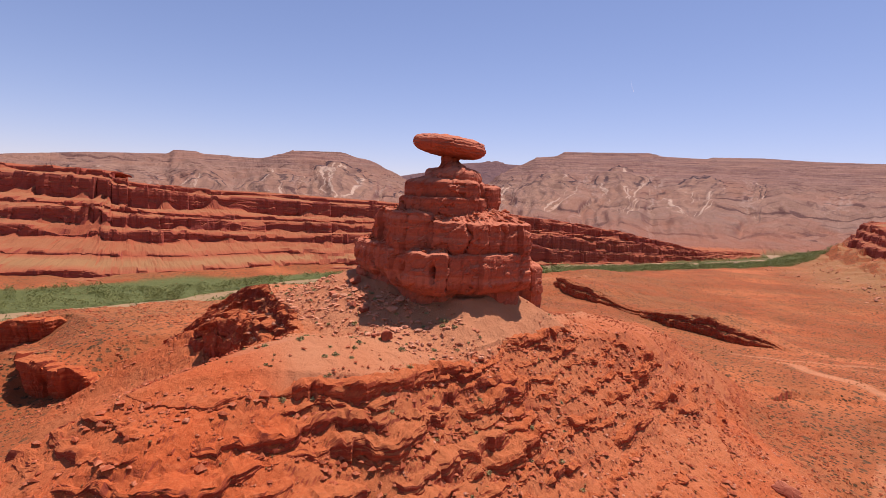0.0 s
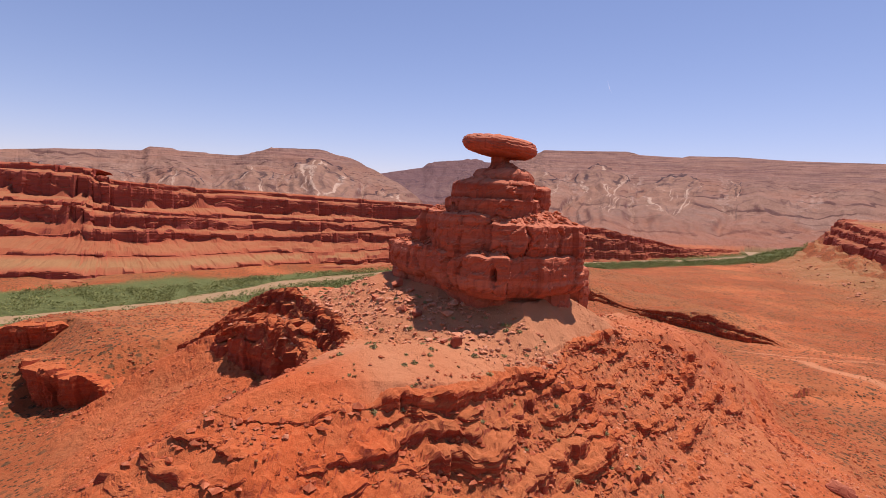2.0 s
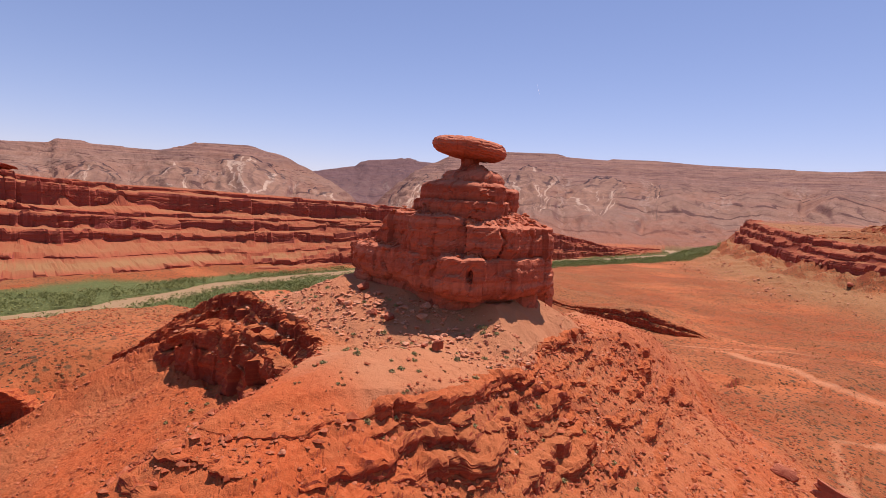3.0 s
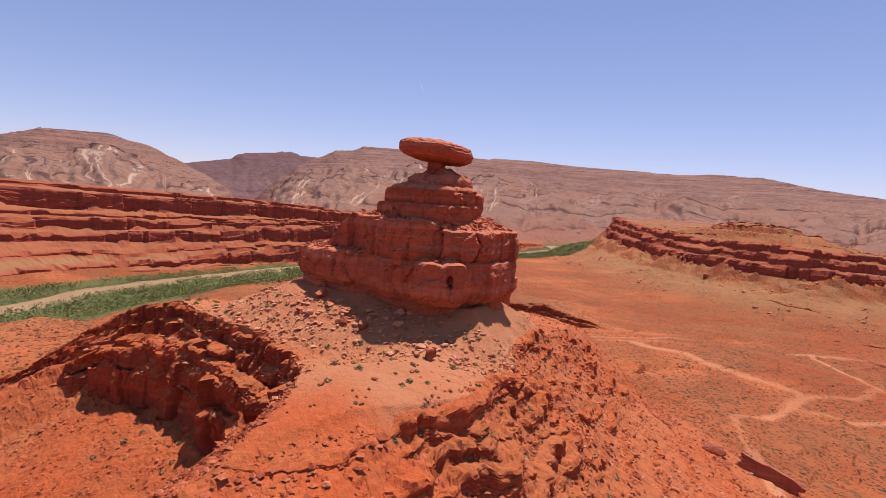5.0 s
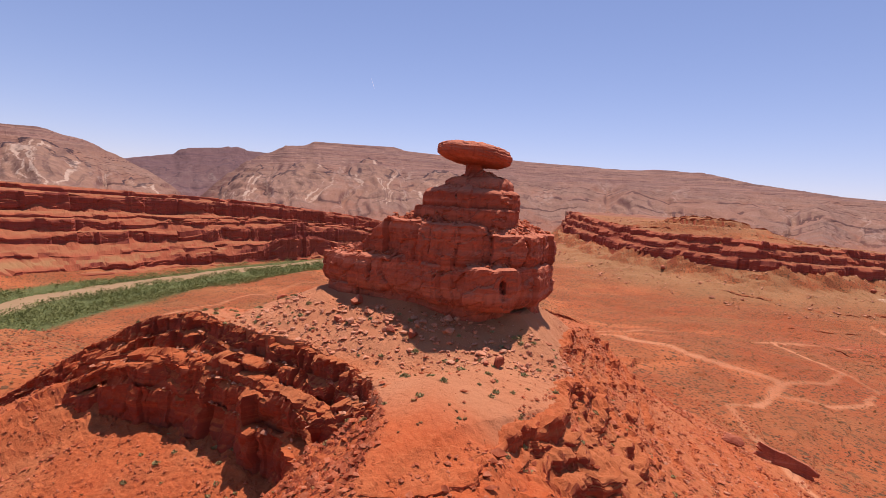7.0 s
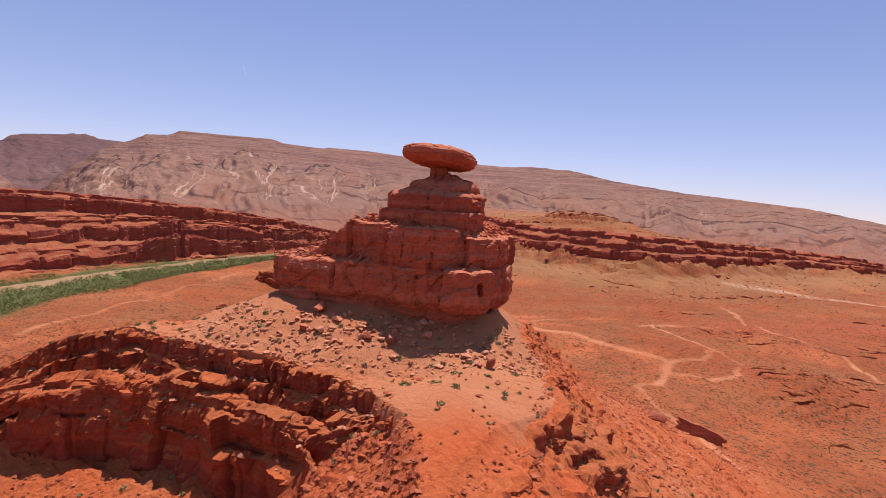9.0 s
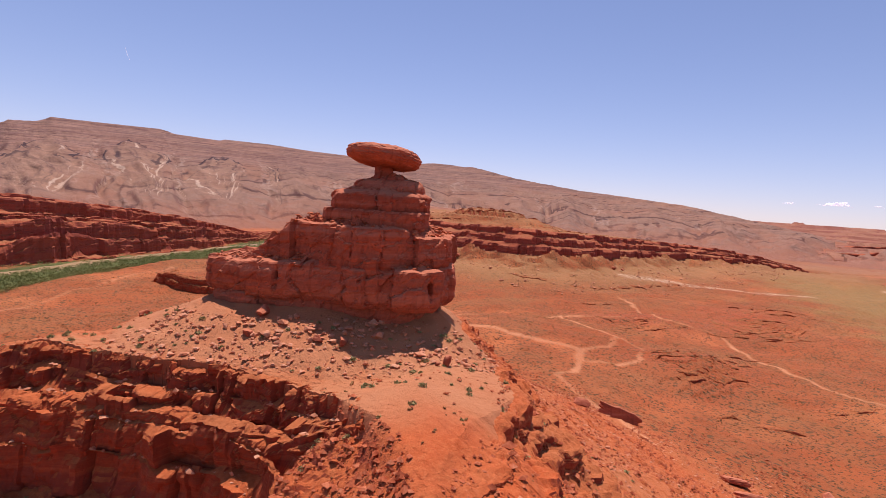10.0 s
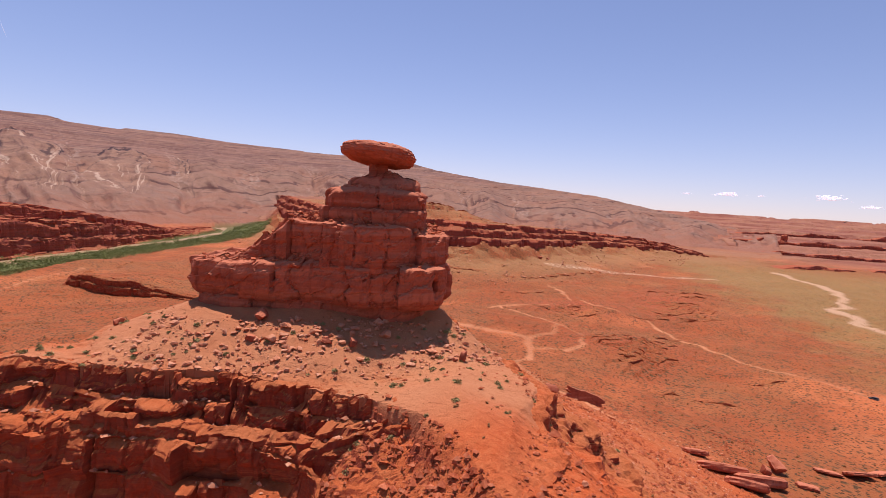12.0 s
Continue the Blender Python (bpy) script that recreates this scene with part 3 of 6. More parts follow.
    runnel = tex_noise(nt, comb.outputs[0], 1.0, 5, 0.65)
    pale_run = calc(nt, "MULTIPLY", ramp(nt, runnel, [(0.54, 0), (0.62, 0.75)]), mask("vein"))
    shelf = tex_noise(nt, squash(nt, pos, 0.0010, 0.0010, 0.060), 1.0, 4, 0.6)
    upper = calc(nt, "MULTIPLY", ramp(nt, calc(nt, "ADD", calc(nt, "MULTIPLY", xyz[2], 0.002), calc(nt, "MULTIPLY", tone, 0.2)), [(0.44, 0), (0.56, 0.85)]), 1.0)
    # darker where the ridge faces are steep
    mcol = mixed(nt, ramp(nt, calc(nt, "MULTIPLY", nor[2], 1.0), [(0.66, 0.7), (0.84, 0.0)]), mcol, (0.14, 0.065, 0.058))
    mcol = mixed(nt, ramp(nt, calc(nt, "ADD", calc(nt, "MULTIPLY", xyz[2], 0.006), n_big), [(0.55, 0.8), (0.95, 0)]), mcol, (0.42, 0.165, 0.085))
    mcol = mixed(nt, 0.42, mcol, (0.165, 0.068, 0.043))
    mcol = mixed(nt, calc(nt, "MULTIPLY", upper, 0.8), mcol, ramp(nt, shelf, [(0.37, (0.10, 0.048, 0.046)), (0.44, (0.31, 0.165, 0.115)), (0.50, (0.12, 0.060, 0.054)), (0.56, (0.33, 0.185, 0.125)), (0.62, (0.15, 0.08, 0.066))]))
    # bowls: grey beds inside, pale runnels that meet at the foot, a broken dark arch above
    wob = calc(nt, "SUBTRACT", tex_noise(nt, pos, 0.011, 5, 0.62), 0.5)
    bu, bv = calc(nt, "ADD", mask("bowl_u"), calc(nt, "MULTIPLY", wob, 0.5)), calc(nt, "ADD", mask("bowl_v"), calc(nt, "MULTIPLY", wob, 0.7))
    r2 = calc(nt, "ADD", calc(nt, "POWER", calc(nt, "DIVIDE", bu, 0.8), 2.0), calc(nt, "POWER", bv, 2.0))
    inside = ramp(nt, r2, [(0.70, 0.55), (1.0, 0)])
    mcol = mixed(nt, inside, mcol, mixed(nt, ramp(nt, tex_noise(nt, pos, 0.016, 5, 0.65), [(0.38, 0), (0.62, 1)]), (0.22, 0.115, 0.076), (0.37, 0.215, 0.130)))
    fan = nt.nodes.new("ShaderNodeCombineXYZ")
    nt.links.new(calc(nt, "MULTIPLY", calc(nt, "ARCTAN2", bu, calc(nt, "ADD", bv, 1.25)), 9.0), fan.inputs[0])
    nt.links.new(calc(nt, "MULTIPLY", r2, 1.1), fan.inputs[1])
    nt.links.new(calc(nt, "MULTIPLY", xyz[0], 0.004), fan.inputs[2])
    rays = tex_noise(nt, fan.outputs[0], 1.0, 4, 0.6)
    mcol = mixed(nt, calc(nt, "MULTIPLY", ramp(nt, rays, [(0.36, 0.85), (0.43, 0)]), inside), mcol, (0.085, 0.048, 0.042))
    mcol = mixed(nt, calc(nt, "MULTIPLY", ramp(nt, rays, [(0.58, 0), (0.63, 1.4)]), inside), mcol, (0.54, 0.39, 0.27))
    gate = calc(nt, "MULTIPLY", ramp(nt, tex_noise(nt, pos, 0.007, 4, 0.6), [(0.42, 0), (0.50, 0.95)]), ramp(nt, bv, [(0.05, 0), (0.35, 1)]))
    mcol = mixed(nt, calc(nt, "MULTIPLY", ramp(nt, r2, [(0.0, 0), (0.40, 0), (0.45, 0.8), (0.53, 0.8), (0.57, 0), (0.86, 0), (0.92, 1), (0.985, 1), (1.0, 0)]), gate), mcol, (0.055, 0.030, 0.032))
    mcol = mixed(nt, calc(nt, "MULTIPLY", pale_run, 0.4), mcol, (0.52, 0.39, 0.29))
    # ridge beyond y = 3100 m turns darker and more purple
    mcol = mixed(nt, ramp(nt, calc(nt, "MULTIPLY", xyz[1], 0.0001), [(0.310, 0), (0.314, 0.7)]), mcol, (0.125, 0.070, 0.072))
    # far plain: banded red soil, with mauve haze painted in by distance
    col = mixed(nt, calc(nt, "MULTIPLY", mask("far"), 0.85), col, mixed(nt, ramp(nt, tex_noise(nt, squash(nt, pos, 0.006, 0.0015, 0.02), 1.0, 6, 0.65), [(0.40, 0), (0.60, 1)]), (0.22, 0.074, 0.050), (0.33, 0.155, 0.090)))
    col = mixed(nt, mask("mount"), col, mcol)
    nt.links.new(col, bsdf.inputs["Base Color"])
    b1 = bump(nt, bsdf, n_fine, 0.35, 0.5)
    b2 = bump(nt, bsdf, grit, 0.2, 0.7, b1)
    b2 = bump(nt, bsdf, calc(nt, "MULTIPLY", calc(nt, "ADD", runnel, tex_noise(nt, pos, 0.012, 6, 0.65)), mask("mount")), 22.0, 0.7, b2)
    chips = nt.nodes.new("ShaderNodeTexVoronoi")
    chips.inputs["Scale"].default_value = 1.3
    nt.links.new(squash(nt, pos, 0.8, 0.8, 1.5), chips.inputs["Vector"])
    facets = nt.nodes.new("ShaderNodeSeparateColor")
    nt.links.new(chips.outputs["Color"], facets.inputs[0])
    b2 = bump(nt, bsdf, calc(nt, "MULTIPLY", facets.outputs[0], calc(nt, "SUBTRACT", 1.0, mask("mount"))), 0.35, 0.5, b2)
    bump(nt, bsdf, calc(nt, "MULTIPLY", tex_noise(nt, pos, 0.3, 6, 0.7), calc(nt, "ADD", 0.8, mask("flat"))), 1.0, 0.6, b2)
    return m


def sandstone_material():
    m, nt, bsdf = material("red_sandstone")
    pos, xyz, nor = position(nt)
    strata = tex_noise(nt, squash(nt, pos, 0.05, 0.05, 0.9), 1.0, 6, 0.6)
    fine = tex_noise(nt, pos, 1.6, 6, 0.7)
    mid = tex_noise(nt, pos, 0.22, 5, 0.6)
    col = ramp(nt, strata, [(0.28, (0.27, 0.058, 0.028)), (0.45, (0.40, 0.088, 0.038)), (0.55, (0.34, 0.070, 0.032)), (0.66, (0.50, 0.15, 0.08)), (0.76, (0.40, 0.09, 0.045))])
    col = mixed(nt, 0.4, col, ramp(nt, mid, [(0.3, (0.26, 0.05, 0.024)), (0.7, (0.50, 0.13, 0.06))]))
    col = mixed(nt, 0.3, col, ramp(nt, fine, [(0.3, (0.18, 0.04, 0.02)), (0.7, (0.56, 0.17, 0.085))]))
    streak = tex_noise(nt, squash(nt, pos, 0.7, 0.7, 0.06), 1.0, 4, 0.6)
    band = tex_noise(nt, squash(nt, pos, 0.012, 0.012, 0.42), 1.0, 3, 0.5)
    col = mixed(nt, ramp(nt, band, [(0.56, 0), (0.64, 0.5)]), col, (0.52, 0.19, 0.105))
    col = mixed(nt, ramp(nt, band, [(0.36, 0.55), (0.46, 0)]), col, (0.20, 0.042, 0.022))
    varnish = calc(nt, "MULTIPLY", ramp(nt, streak, [(0.52, 0), (0.68, 1)]), ramp(nt, nor[2], [(0.2, 0.55), (0.6, 0)]))
    col = mixed(nt, varnish, col, (0.14, 0.035, 0.022))
    dust = ramp(nt, calc(nt, "ADD", nor[2], calc(nt, "MULTIPLY", mid, 0.3)), [(0.70, 0), (0.95, 0.7)])
    col = mixed(nt, dust, col, (0.55, 0.20, 0.10))
    col = mixed(nt, 0.13, col, (0.64, 0.20, 0.10))
    nt.links.new(col, bsdf.inputs["Base Color"])
    b1 = bump(nt, bsdf, fine, 0.2, 0.5)
    bump(nt, bsdf, strata, 0.5, 0.5, b1)
    return m


def plain_material(name, stops, scale, dist=0.05, rough=0.9):
    m, nt, bsdf = material(name)
    pos, xyz, nor = position(nt)
    n = tex_noise(nt, pos, scale, 5, 0.65)
    nt.links.new(ramp(nt, n, stops), bsdf.inputs["Base Color"])
    bsdf.inputs["Roughness"].default_value = rough
    bump(nt, bsdf, n, dist, 0.6)
    return m


DESERT = desert_material()
SANDSTONE = sandstone_material()
RUBBLE = plain_material("broken_sandstone", [(0.3, (0.28, 0.058, 0.022)), (0.5, (0.44, 0.115, 0.045)), (0.7, (0.56, 0.21, 0.10))], 0.6, 0.2)
TALUS = plain_material("pale_talus_stone", [(0.3, (0.42, 0.135, 0.058)), (0.5, (0.54, 0.225, 0.115)), (0.7, (0.62, 0.33, 0.19))], 0.5, 0.2)
WATER = plain_material("silty_water", [(0.3, (0.30, 0.19, 0.085)), (0.7, (0.36, 0.235, 0.115))], 0.05, 0.02, 0.6)
LEAVES = plain_material("tamarisk_leaves", [(0.3, (0.15, 0.165, 0.048)), (0.55, (0.24, 0.25, 0.080)), (0.8, (0.33, 0.32, 0.125))], 0.15, 0.2)
BUSH = plain_material("olive_bush_leaves", [(0.3, (0.24, 0.20, 0.075)), (0.6, (0.34, 0.29, 0.12)), (0.8, (0.44, 0.38, 0.19))], 0.8, 0.05)
SCRUB = plain_material("grey_green_scrub", [(0.3, (0.19, 0.080, 0.028)), (0.6, (0.27, 0.130, 0.046)), (0.8, (0.36, 0.21, 0.085))], 0.4, 0.1)


def mesh_object(name, verts, faces, mat, parent=None, smooth=False):
    me = bpy.data.meshes.new(name)
    verts, faces = np.asarray(verts, np.float32), np.asarray(faces, np.int32)
    me.vertices.add(len(verts))
    me.vertices.foreach_set("co", verts.ravel())
    k = faces.shape[1]
    me.loops.add(faces.size)
    me.loops.foreach_set("vertex_index", faces.ravel())
    me.polygons.add(len(faces))
    me.polygons.foreach_set("loop_start", np.arange(0, faces.size, k, dtype=np.int32))
    me.polygons.foreach_set("loop_total", np.full(len(faces), k, np.int32))
    me.polygons.foreach_set("use_smooth", np.full(len(faces), smooth))
    me.update(calc_edges=True)
    me.validate()
    me.materials.append(mat)
    ob = new(name, me)
    if parent is not None:
        ob.parent = parent
    return ob


# ---- the land as one sheet, split where its forms meet ----
def build_land():
    ox, oy = -45.0, 25.0
    r = [0.01, 1.4, 3.0]
    while r[-1] < 5600:
        v = r[-1]
        r.append(v + (v * 0.05 if v < 35 else 0.5 if v < 150 else v * (0.0082 if v < 420 else 0.0098)))
    r = np.array(r)
    a = np.radians(np.concatenate([np.arange(-52, 110, 0.21), np.arange(110, 308, 2.5)]))
    rr, aa = np.meshgrid(r, a, indexing="ij")
    x, y = ox + rr * np.sin(aa), oy + rr * np.cos(aa)
    z, masks, zone = land(x.ravel(), y.ravel())
    nr, na = len(r), len(a)
    # beds stand out of steep faces
    zg = z.reshape(nr, na)
    dzr = np.gradient(zg, r, axis=0)
    dza = (np.roll(zg, -1, 1) - np.roll(zg, 1, 1)) / (np.maximum(r, 1)[:, None] * (np.roll(aa, -1, 1) - np.roll(aa, 1, 1) + 1e-9))
    dza[:, :2] = 0
    dza[:, 765:] = 0
    gx, gy = dzr * np.sin(aa) + dza * np.cos(aa), dzr * np.cos(aa) - dza * np.sin(aa)
    g = np.hypot(gx, gy)
    size = np.where(rr < 330, 0.0, np.where(rr < 1500, 1.5, 0.0))
    thick = 3.4
    bed = pn(zg / thick + 0.3 * pn(x / 9, y / 9, 5), 0.02 * x / thick, 77) + 0.25 * pn(x / (5 * size + 0.1), y / (5 * size + 0.1) + zg / 2, 78)
    push = size * np.sign(bed) * np.abs(bed) ** 0.6 * sstep(1.2, 2.4, g)
    x, y = x - gx / (g + 1e-6) * push, y - gy / (g + 1e-6) * push
    i, j = np.meshgrid(np.arange(nr - 1), np.arange(na), indexing="ij")
    j2 = (j + 1) % na
    faces = np.stack([i * na + j, i * na + j2, (i + 1) * na + j2, (i + 1) * na + j], -1).reshape(-1, 4)[:, ::-1]
    co = np.stack([x.ravel(), y.ravel(), z], -1)
    names = [("ground", "red desert flats with dirt tracks and sparse scrub", "ground"), ("hill", "terraced red sandstone hill with rubble ledges under the butte", "hill"),
             ("mountain", "distant folded grey and red mountain ridge", "mountain")]
    fz = zone[faces[:, 0]]
    for k, (name, label, cat) in enumerate(names):
        f = faces[fz == k]
        used = np.unique(f)
        index = np.zeros(len(co), np.int64)
        index[used] = np.arange(len(used))
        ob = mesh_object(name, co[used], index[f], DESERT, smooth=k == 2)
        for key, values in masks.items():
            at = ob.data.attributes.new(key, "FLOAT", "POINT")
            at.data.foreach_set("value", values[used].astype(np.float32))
        tagged(ob, label, cat, kind="structure")


build_land()


# ---- cliffs: jointed rock walls swept along their lines, uphill to the left ----
def sweep(line, spacing, wob=0.0, scale=100.0, seed=0):
    pts = np.array(line, float)
    for _ in range(2):
        a, b = pts[:-1], pts[1:]
        pts = np.concatenate([pts[:1], np.stack([a * 0.75 + b * 0.25, a * 0.25 + b * 0.75], 1).reshape(-1, pts.shape[1]), pts[-1:]])
    seg = np.concatenate([[0], np.cumsum(np.hypot(*np.diff(pts[:, :2], axis=0).T))])
    s = np.arange(0, seg[-1], spacing)
    v = np.stack([np.interp(s, seg, pts[:, k]) for k in range(pts.shape[1])])
    k = max(1, int(6 / spacing))
    dx, dy = np.gradient(v[0]), np.gradient(v[1])
    for _ in range(3):
        dx, dy = [np.convolve(np.pad(q, k, "edge"), np.ones(2 * k + 1) / (2 * k + 1), "valid") for q in (dx, dy)]
    ln = np.hypot(dx, dy)
    nx, ny = -dy / ln, dx / ln
    o = wob * fbm(s / scale, s * 0 + seed, 4, seed)
    return s, v[0] + nx * o, v[1] + ny * o, nx, ny, v[2:]


def escarpment(name, swept, rock, tail, label, cat, joint=6.0, amp=1.0, thick=1.0, dz=0.6, seed=0, tread=1.2, pale=(), jag=0.0, cone=0.4, lam=1.0, maroon=0.0, dry=0.0, chunk=0.4, lean=0.07, relief=0.0, debris=None, kind="structure"):
    """rock: for each bed the set-back, foot and top of its wall; between them lie rubble treads."""
    s, px, py, nx, ny, vals = swept
    rows, tint = [], []
    half = max(1, int(1.5 * joint / (s[1] - s[0])))

    def add(back, z, p):
        rows.append(np.stack([px + nx * back, py + ny * back, z], -1))
        tint.append(np.full(len(s), p))
    last = None
    for i, (back, zb, zt, *more) in enumerate(rock):
        force = more[0] if more else 1.0
        ph = s / joint + 0.9 * pn(s / (1.7 * joint), s * 0 + 3.1 * i, seed) + 7.3 * i
        fl = np.floor(ph)
        blk = amp * (1.6 * (lattice(fl, fl * 0 + i, seed) - 0.5) + 0.9 * fbm(s / (4 * joint), s * 0 + 5.7 * i, 2, seed + 1) + 0.5 * (lattice(np.floor(ph * 2.7), fl * 0 + i, seed + 8) - 0.5))
        edge = np.abs(ph - fl - 0.5) * 2
        notch = 0.5 * amp * np.clip((edge - 0.86) / 0.14, 0, 1) * (lattice(np.floor(ph + 0.5), fl * 0 + i, seed + 2) > 0.45)
        zt = zt + force * jag * (lattice(np.floor(ph * 1.6), fl * 0 + i, seed + 3) - 0.5) * 2
        zb = zb + cone * (i > 0) * (zt - zb) * np.clip(1.3 * pn(s / (2.2 * joint), s * 0 + i, seed + 4) + 0.7 * pn(s / (0.8 * joint), s * 0 + i, seed + 9), -0.1, 0.9)
        blk = blk * force
        zt = np.maximum(zt, zb + 0.25)
        base = back + blk
        if last is not None:
            base = np.maximum(base, last[0] + 0.3 * thick)
            soft = [np.convolve(np.pad(q, half, "edge"), np.ones(2 * half + 1) / (2 * half + 1), "valid") for q in (last[0], base, last[1], zb)]
            treads = int(np.clip(np.mean(base - last[0]) / tread, 3, 24))
            for k in range(1, treads):
                f = k / treads
                u = math.sin(math.pi * f) ** 0.6
                bk = (last[0] * (1 - f) + base * f) * (1 - u) + (soft[0] * (1 - f) + soft[1] * f) * u
                x, y = px + nx * bk, py + ny * bk
                v, g = cells(x / (1.6 * thick), y / (1.6 * thick), seed + 5)
                rough = thick * (0.35 * fbm(x / (4 * thick), y / (4 * thick), 3, seed + 6) + 0.35 * (v - 0.5)) * math.sin(math.pi * f) ** 0.5
                add(bk, (last[1] * (1 - f) + zb * f) * (1 - u) + (soft[2] * (1 - f) + soft[3] * f) * u + rough, 1.0 if i in pale else 0.5 * maroon)
                if debris is not None:
                    debris.append(rows[-1][:: max(1, int(1.2 / (s[1] - s[0])))])
        n = int(np.clip(np.max(zt - zb) / dz, 3, 26))
        for k in range(n + 1):
            f = k / n
            z = zb + (zt - zb) * f
            bed = pn(z / thick + 0.25 * pn(s / (9 * thick), s * 0, seed + 12), s / (40 * thick), seed + 10)
            bed2 = pn(z / (0.4 * thick), s / (16 * thick), seed + 13)
            wv = 0.3 * fbm(s / joint, z / joint, 2, seed + 14)
            v, g = cells(s / (0.55 * joint) + wv, z / (0.40 * joint) + wv, seed + 11 + i)
            off = notch * (0.4 + 0.6 * f) - 0.26 * lam * thick * np.sign(bed) * np.abs(bed) ** 0.5 - 0.10 * lam * thick * np.sign(bed2) * np.abs(bed2) ** 0.5
            if relief:
                off = off - relief * amp * fbm(s / (0.9 * joint) + 3.1 * i, z / (0.7 * joint), 4, seed + 15)
            off = off - chunk * amp * (v - 0.5) + 0.10 * amp * np.clip(1 - g / 0.1, 0, 1) + 0.5 * thick * max(0, f - 0.85) / 0.15 + lean * (z - zb)
            add(base + off, z, 0.0)
        last = (base + off, zt)
    for back, z in tail:
        back = np.maximum(back, last[0] + 0.5)
        cuts = int(np.clip(np.max(back - last[0]) / tread, 1, 8))
        for k in range(1, cuts + 1):
            f = k / cuts
            bk, zz = last[0] * (1 - f) + back * f, last[1] * (1 - f) + z * f
            x, y = px + nx * bk, py + ny * bk
            v, g = cells(x / (1.3 * thick), y / (1.3 * thick), seed + 5)
            add(bk, zz + thick * (0.25 * fbm(x / (3 * thick), y / (3 * thick), 3, seed + 6) + 0.45 * (v - 0.5)), 0.0)
        last = (back, z)
    m, n = len(rows), len(s)
    i, j = np.meshgrid(np.arange(m - 1), np.arange(n - 1), indexing="ij")
    faces = np.stack([i * n + j, i * n + j + 1, (i + 1) * n + j + 1, (i + 1) * n + j], -1).reshape(-1, 4)
    ob = mesh_object(name, np.concatenate(rows), faces, DESERT)
    for key, values in (("pale", np.concatenate(tint)), ("maroon", np.full(m * n, maroon)), ("flat", np.full(m * n, dry))):
        at = ob.data.attributes.new(key, "FLOAT", "POINT")
        at.data.foreach_set("value", values.astype(np.float32))
    return tagged(ob, label, cat, kind=kind)


LEDGE_FEET, BENCHES = [], []


def build_cliffs():
    # banded cliffs beyond the river
    sw = sweep(BANK[1:-1], 2.6, 8.0, 110, 401)
    top, back = sw[5]
    w = sstep(150, 80, back)
    wide = [(0.03, 0.0, 0.03), (0.12, 0.05, 0.095), (0.30, 0.20, 0.215), (0.47, 0.335, 0.42), (0.57, 0.47, 0.59), (0.66, 0.62, 0.66), (0.81, 0.70, 0.92), (0.93, 0.945, 1.0)]
    tall = [(0.05, 0.0, 0.04), (0.14, 0.06, 0.31), (0.20, 0.32, 0.34), (0.30, 0.37, 0.62), (0.46, 0.66, 0.70), (0.54, 0.715, 0.73), (0.62, 0.75, 0.96), (0.80, 0.965, 1.0)]
    rock = []
    for a, b in zip(wide, tall):
        q = [a[k] * (1 - w) + b[k] * w for k in range(3)]
        swell = np.clip(1.0 + 0.9 * fbm(sw[0] / 150, sw[0] * 0 + 9 * len(rock), 3, 411), 0.25, 1.6) if 0 < len(rock) < 6 else 1.0
        rock.append((q[0] * back, q[1] * top - 0.5, q[1] * top + (q[2] - q[1]) * top * swell))
    escarpment("river_cliff", sw, rock, [(back * 1.05 + 6, top + 0.3), (back * 1.12 + 12, top - 0.6), (back * 1.2 + 20, top - 4)], "banded red sandstone cliffs beyond the river", "cliff",
               joint=22, amp=5.0, thick=2.6, dz=1.3, seed=410, tread=4.0, pale=(2,), jag=2.0, cone=0.8, lam=0.4, maroon=1.0, chunk=0.5)
    # the mesa
    sw = sweep(MESA, 2.0, 12.0, 120, 402)
    top = sw[5][0]
    back = top * 0
    rock = [(back + 2, top * 0.42 - 2, top * 0.66), (back + 12, top * 0.71, top * 0.83), (back + 22, top * 0.89, top)]
    escarpment("mesa", sw, rock, [(back + 36, top + 0.5), (back + 46, top - 0.5), (back + 56, top - 5)], "flat-topped red sandstone mesa with a talus foot", "mesa", joint=20, amp=4.5, thick=2.2, dz=0.9, seed=420, tread=3.0, jag=3.2, cone=0.9, lam=0.6, maroon=1.0, chunk=0.22)
    # the western rim, and the tall wall below its bench
    sw = sweep(RIM_WEST[:-4] + [(-35.2, 100, 68.6), (-37.4, 93.5, 64)], 0.3, 0.6, 14, 403)
    top, s, yy = sw[5][0], sw[0], sw[2]
    back = top * 0
    full = sstep(94, 122, yy)
    rock = [(back - 6.0 * full - 1 + 2.2 * full * pn(s / 8, s * 0, 405), top - 2.0 - 10.0 * full, top - 1.2 - 7.0 * full, 0.9), (back - 3.4 + 1.7 * pn(s / 6.5, s * 0, 407), top - 1.5 - 7.0 * full, top - 0.8 - 3.8 * full, 1.0), (back - 0.8 + 0.8 * pn(s / 8, s * 0, 406), top - 0.8 - 3.6 * full, top - 0.2, 0.8)]
    escarpment("rim_cliff", sw, rock, [(back + 1.5, top), (back + 3, top - 0.6), (back + 5, top - 3)], "dark broken red sandstone cliff below the plateau rim", "cliff", joint=5.5, amp=1.9, thick=1.0, dz=0.42, seed=430, tread=0.55, jag=1.1, cone=1.2, lam=0.5, chunk=0.5, lean=0.0, relief=0.5, debris=BENCHES)
    sw = sweep(WALL_WEST, 0.3, 1.4, 20, 404)
    low, s = sw[5][0], sw[0]
    back = low * 0
    low = low + 1.3 * pn(s / 14, s * 0, 414)
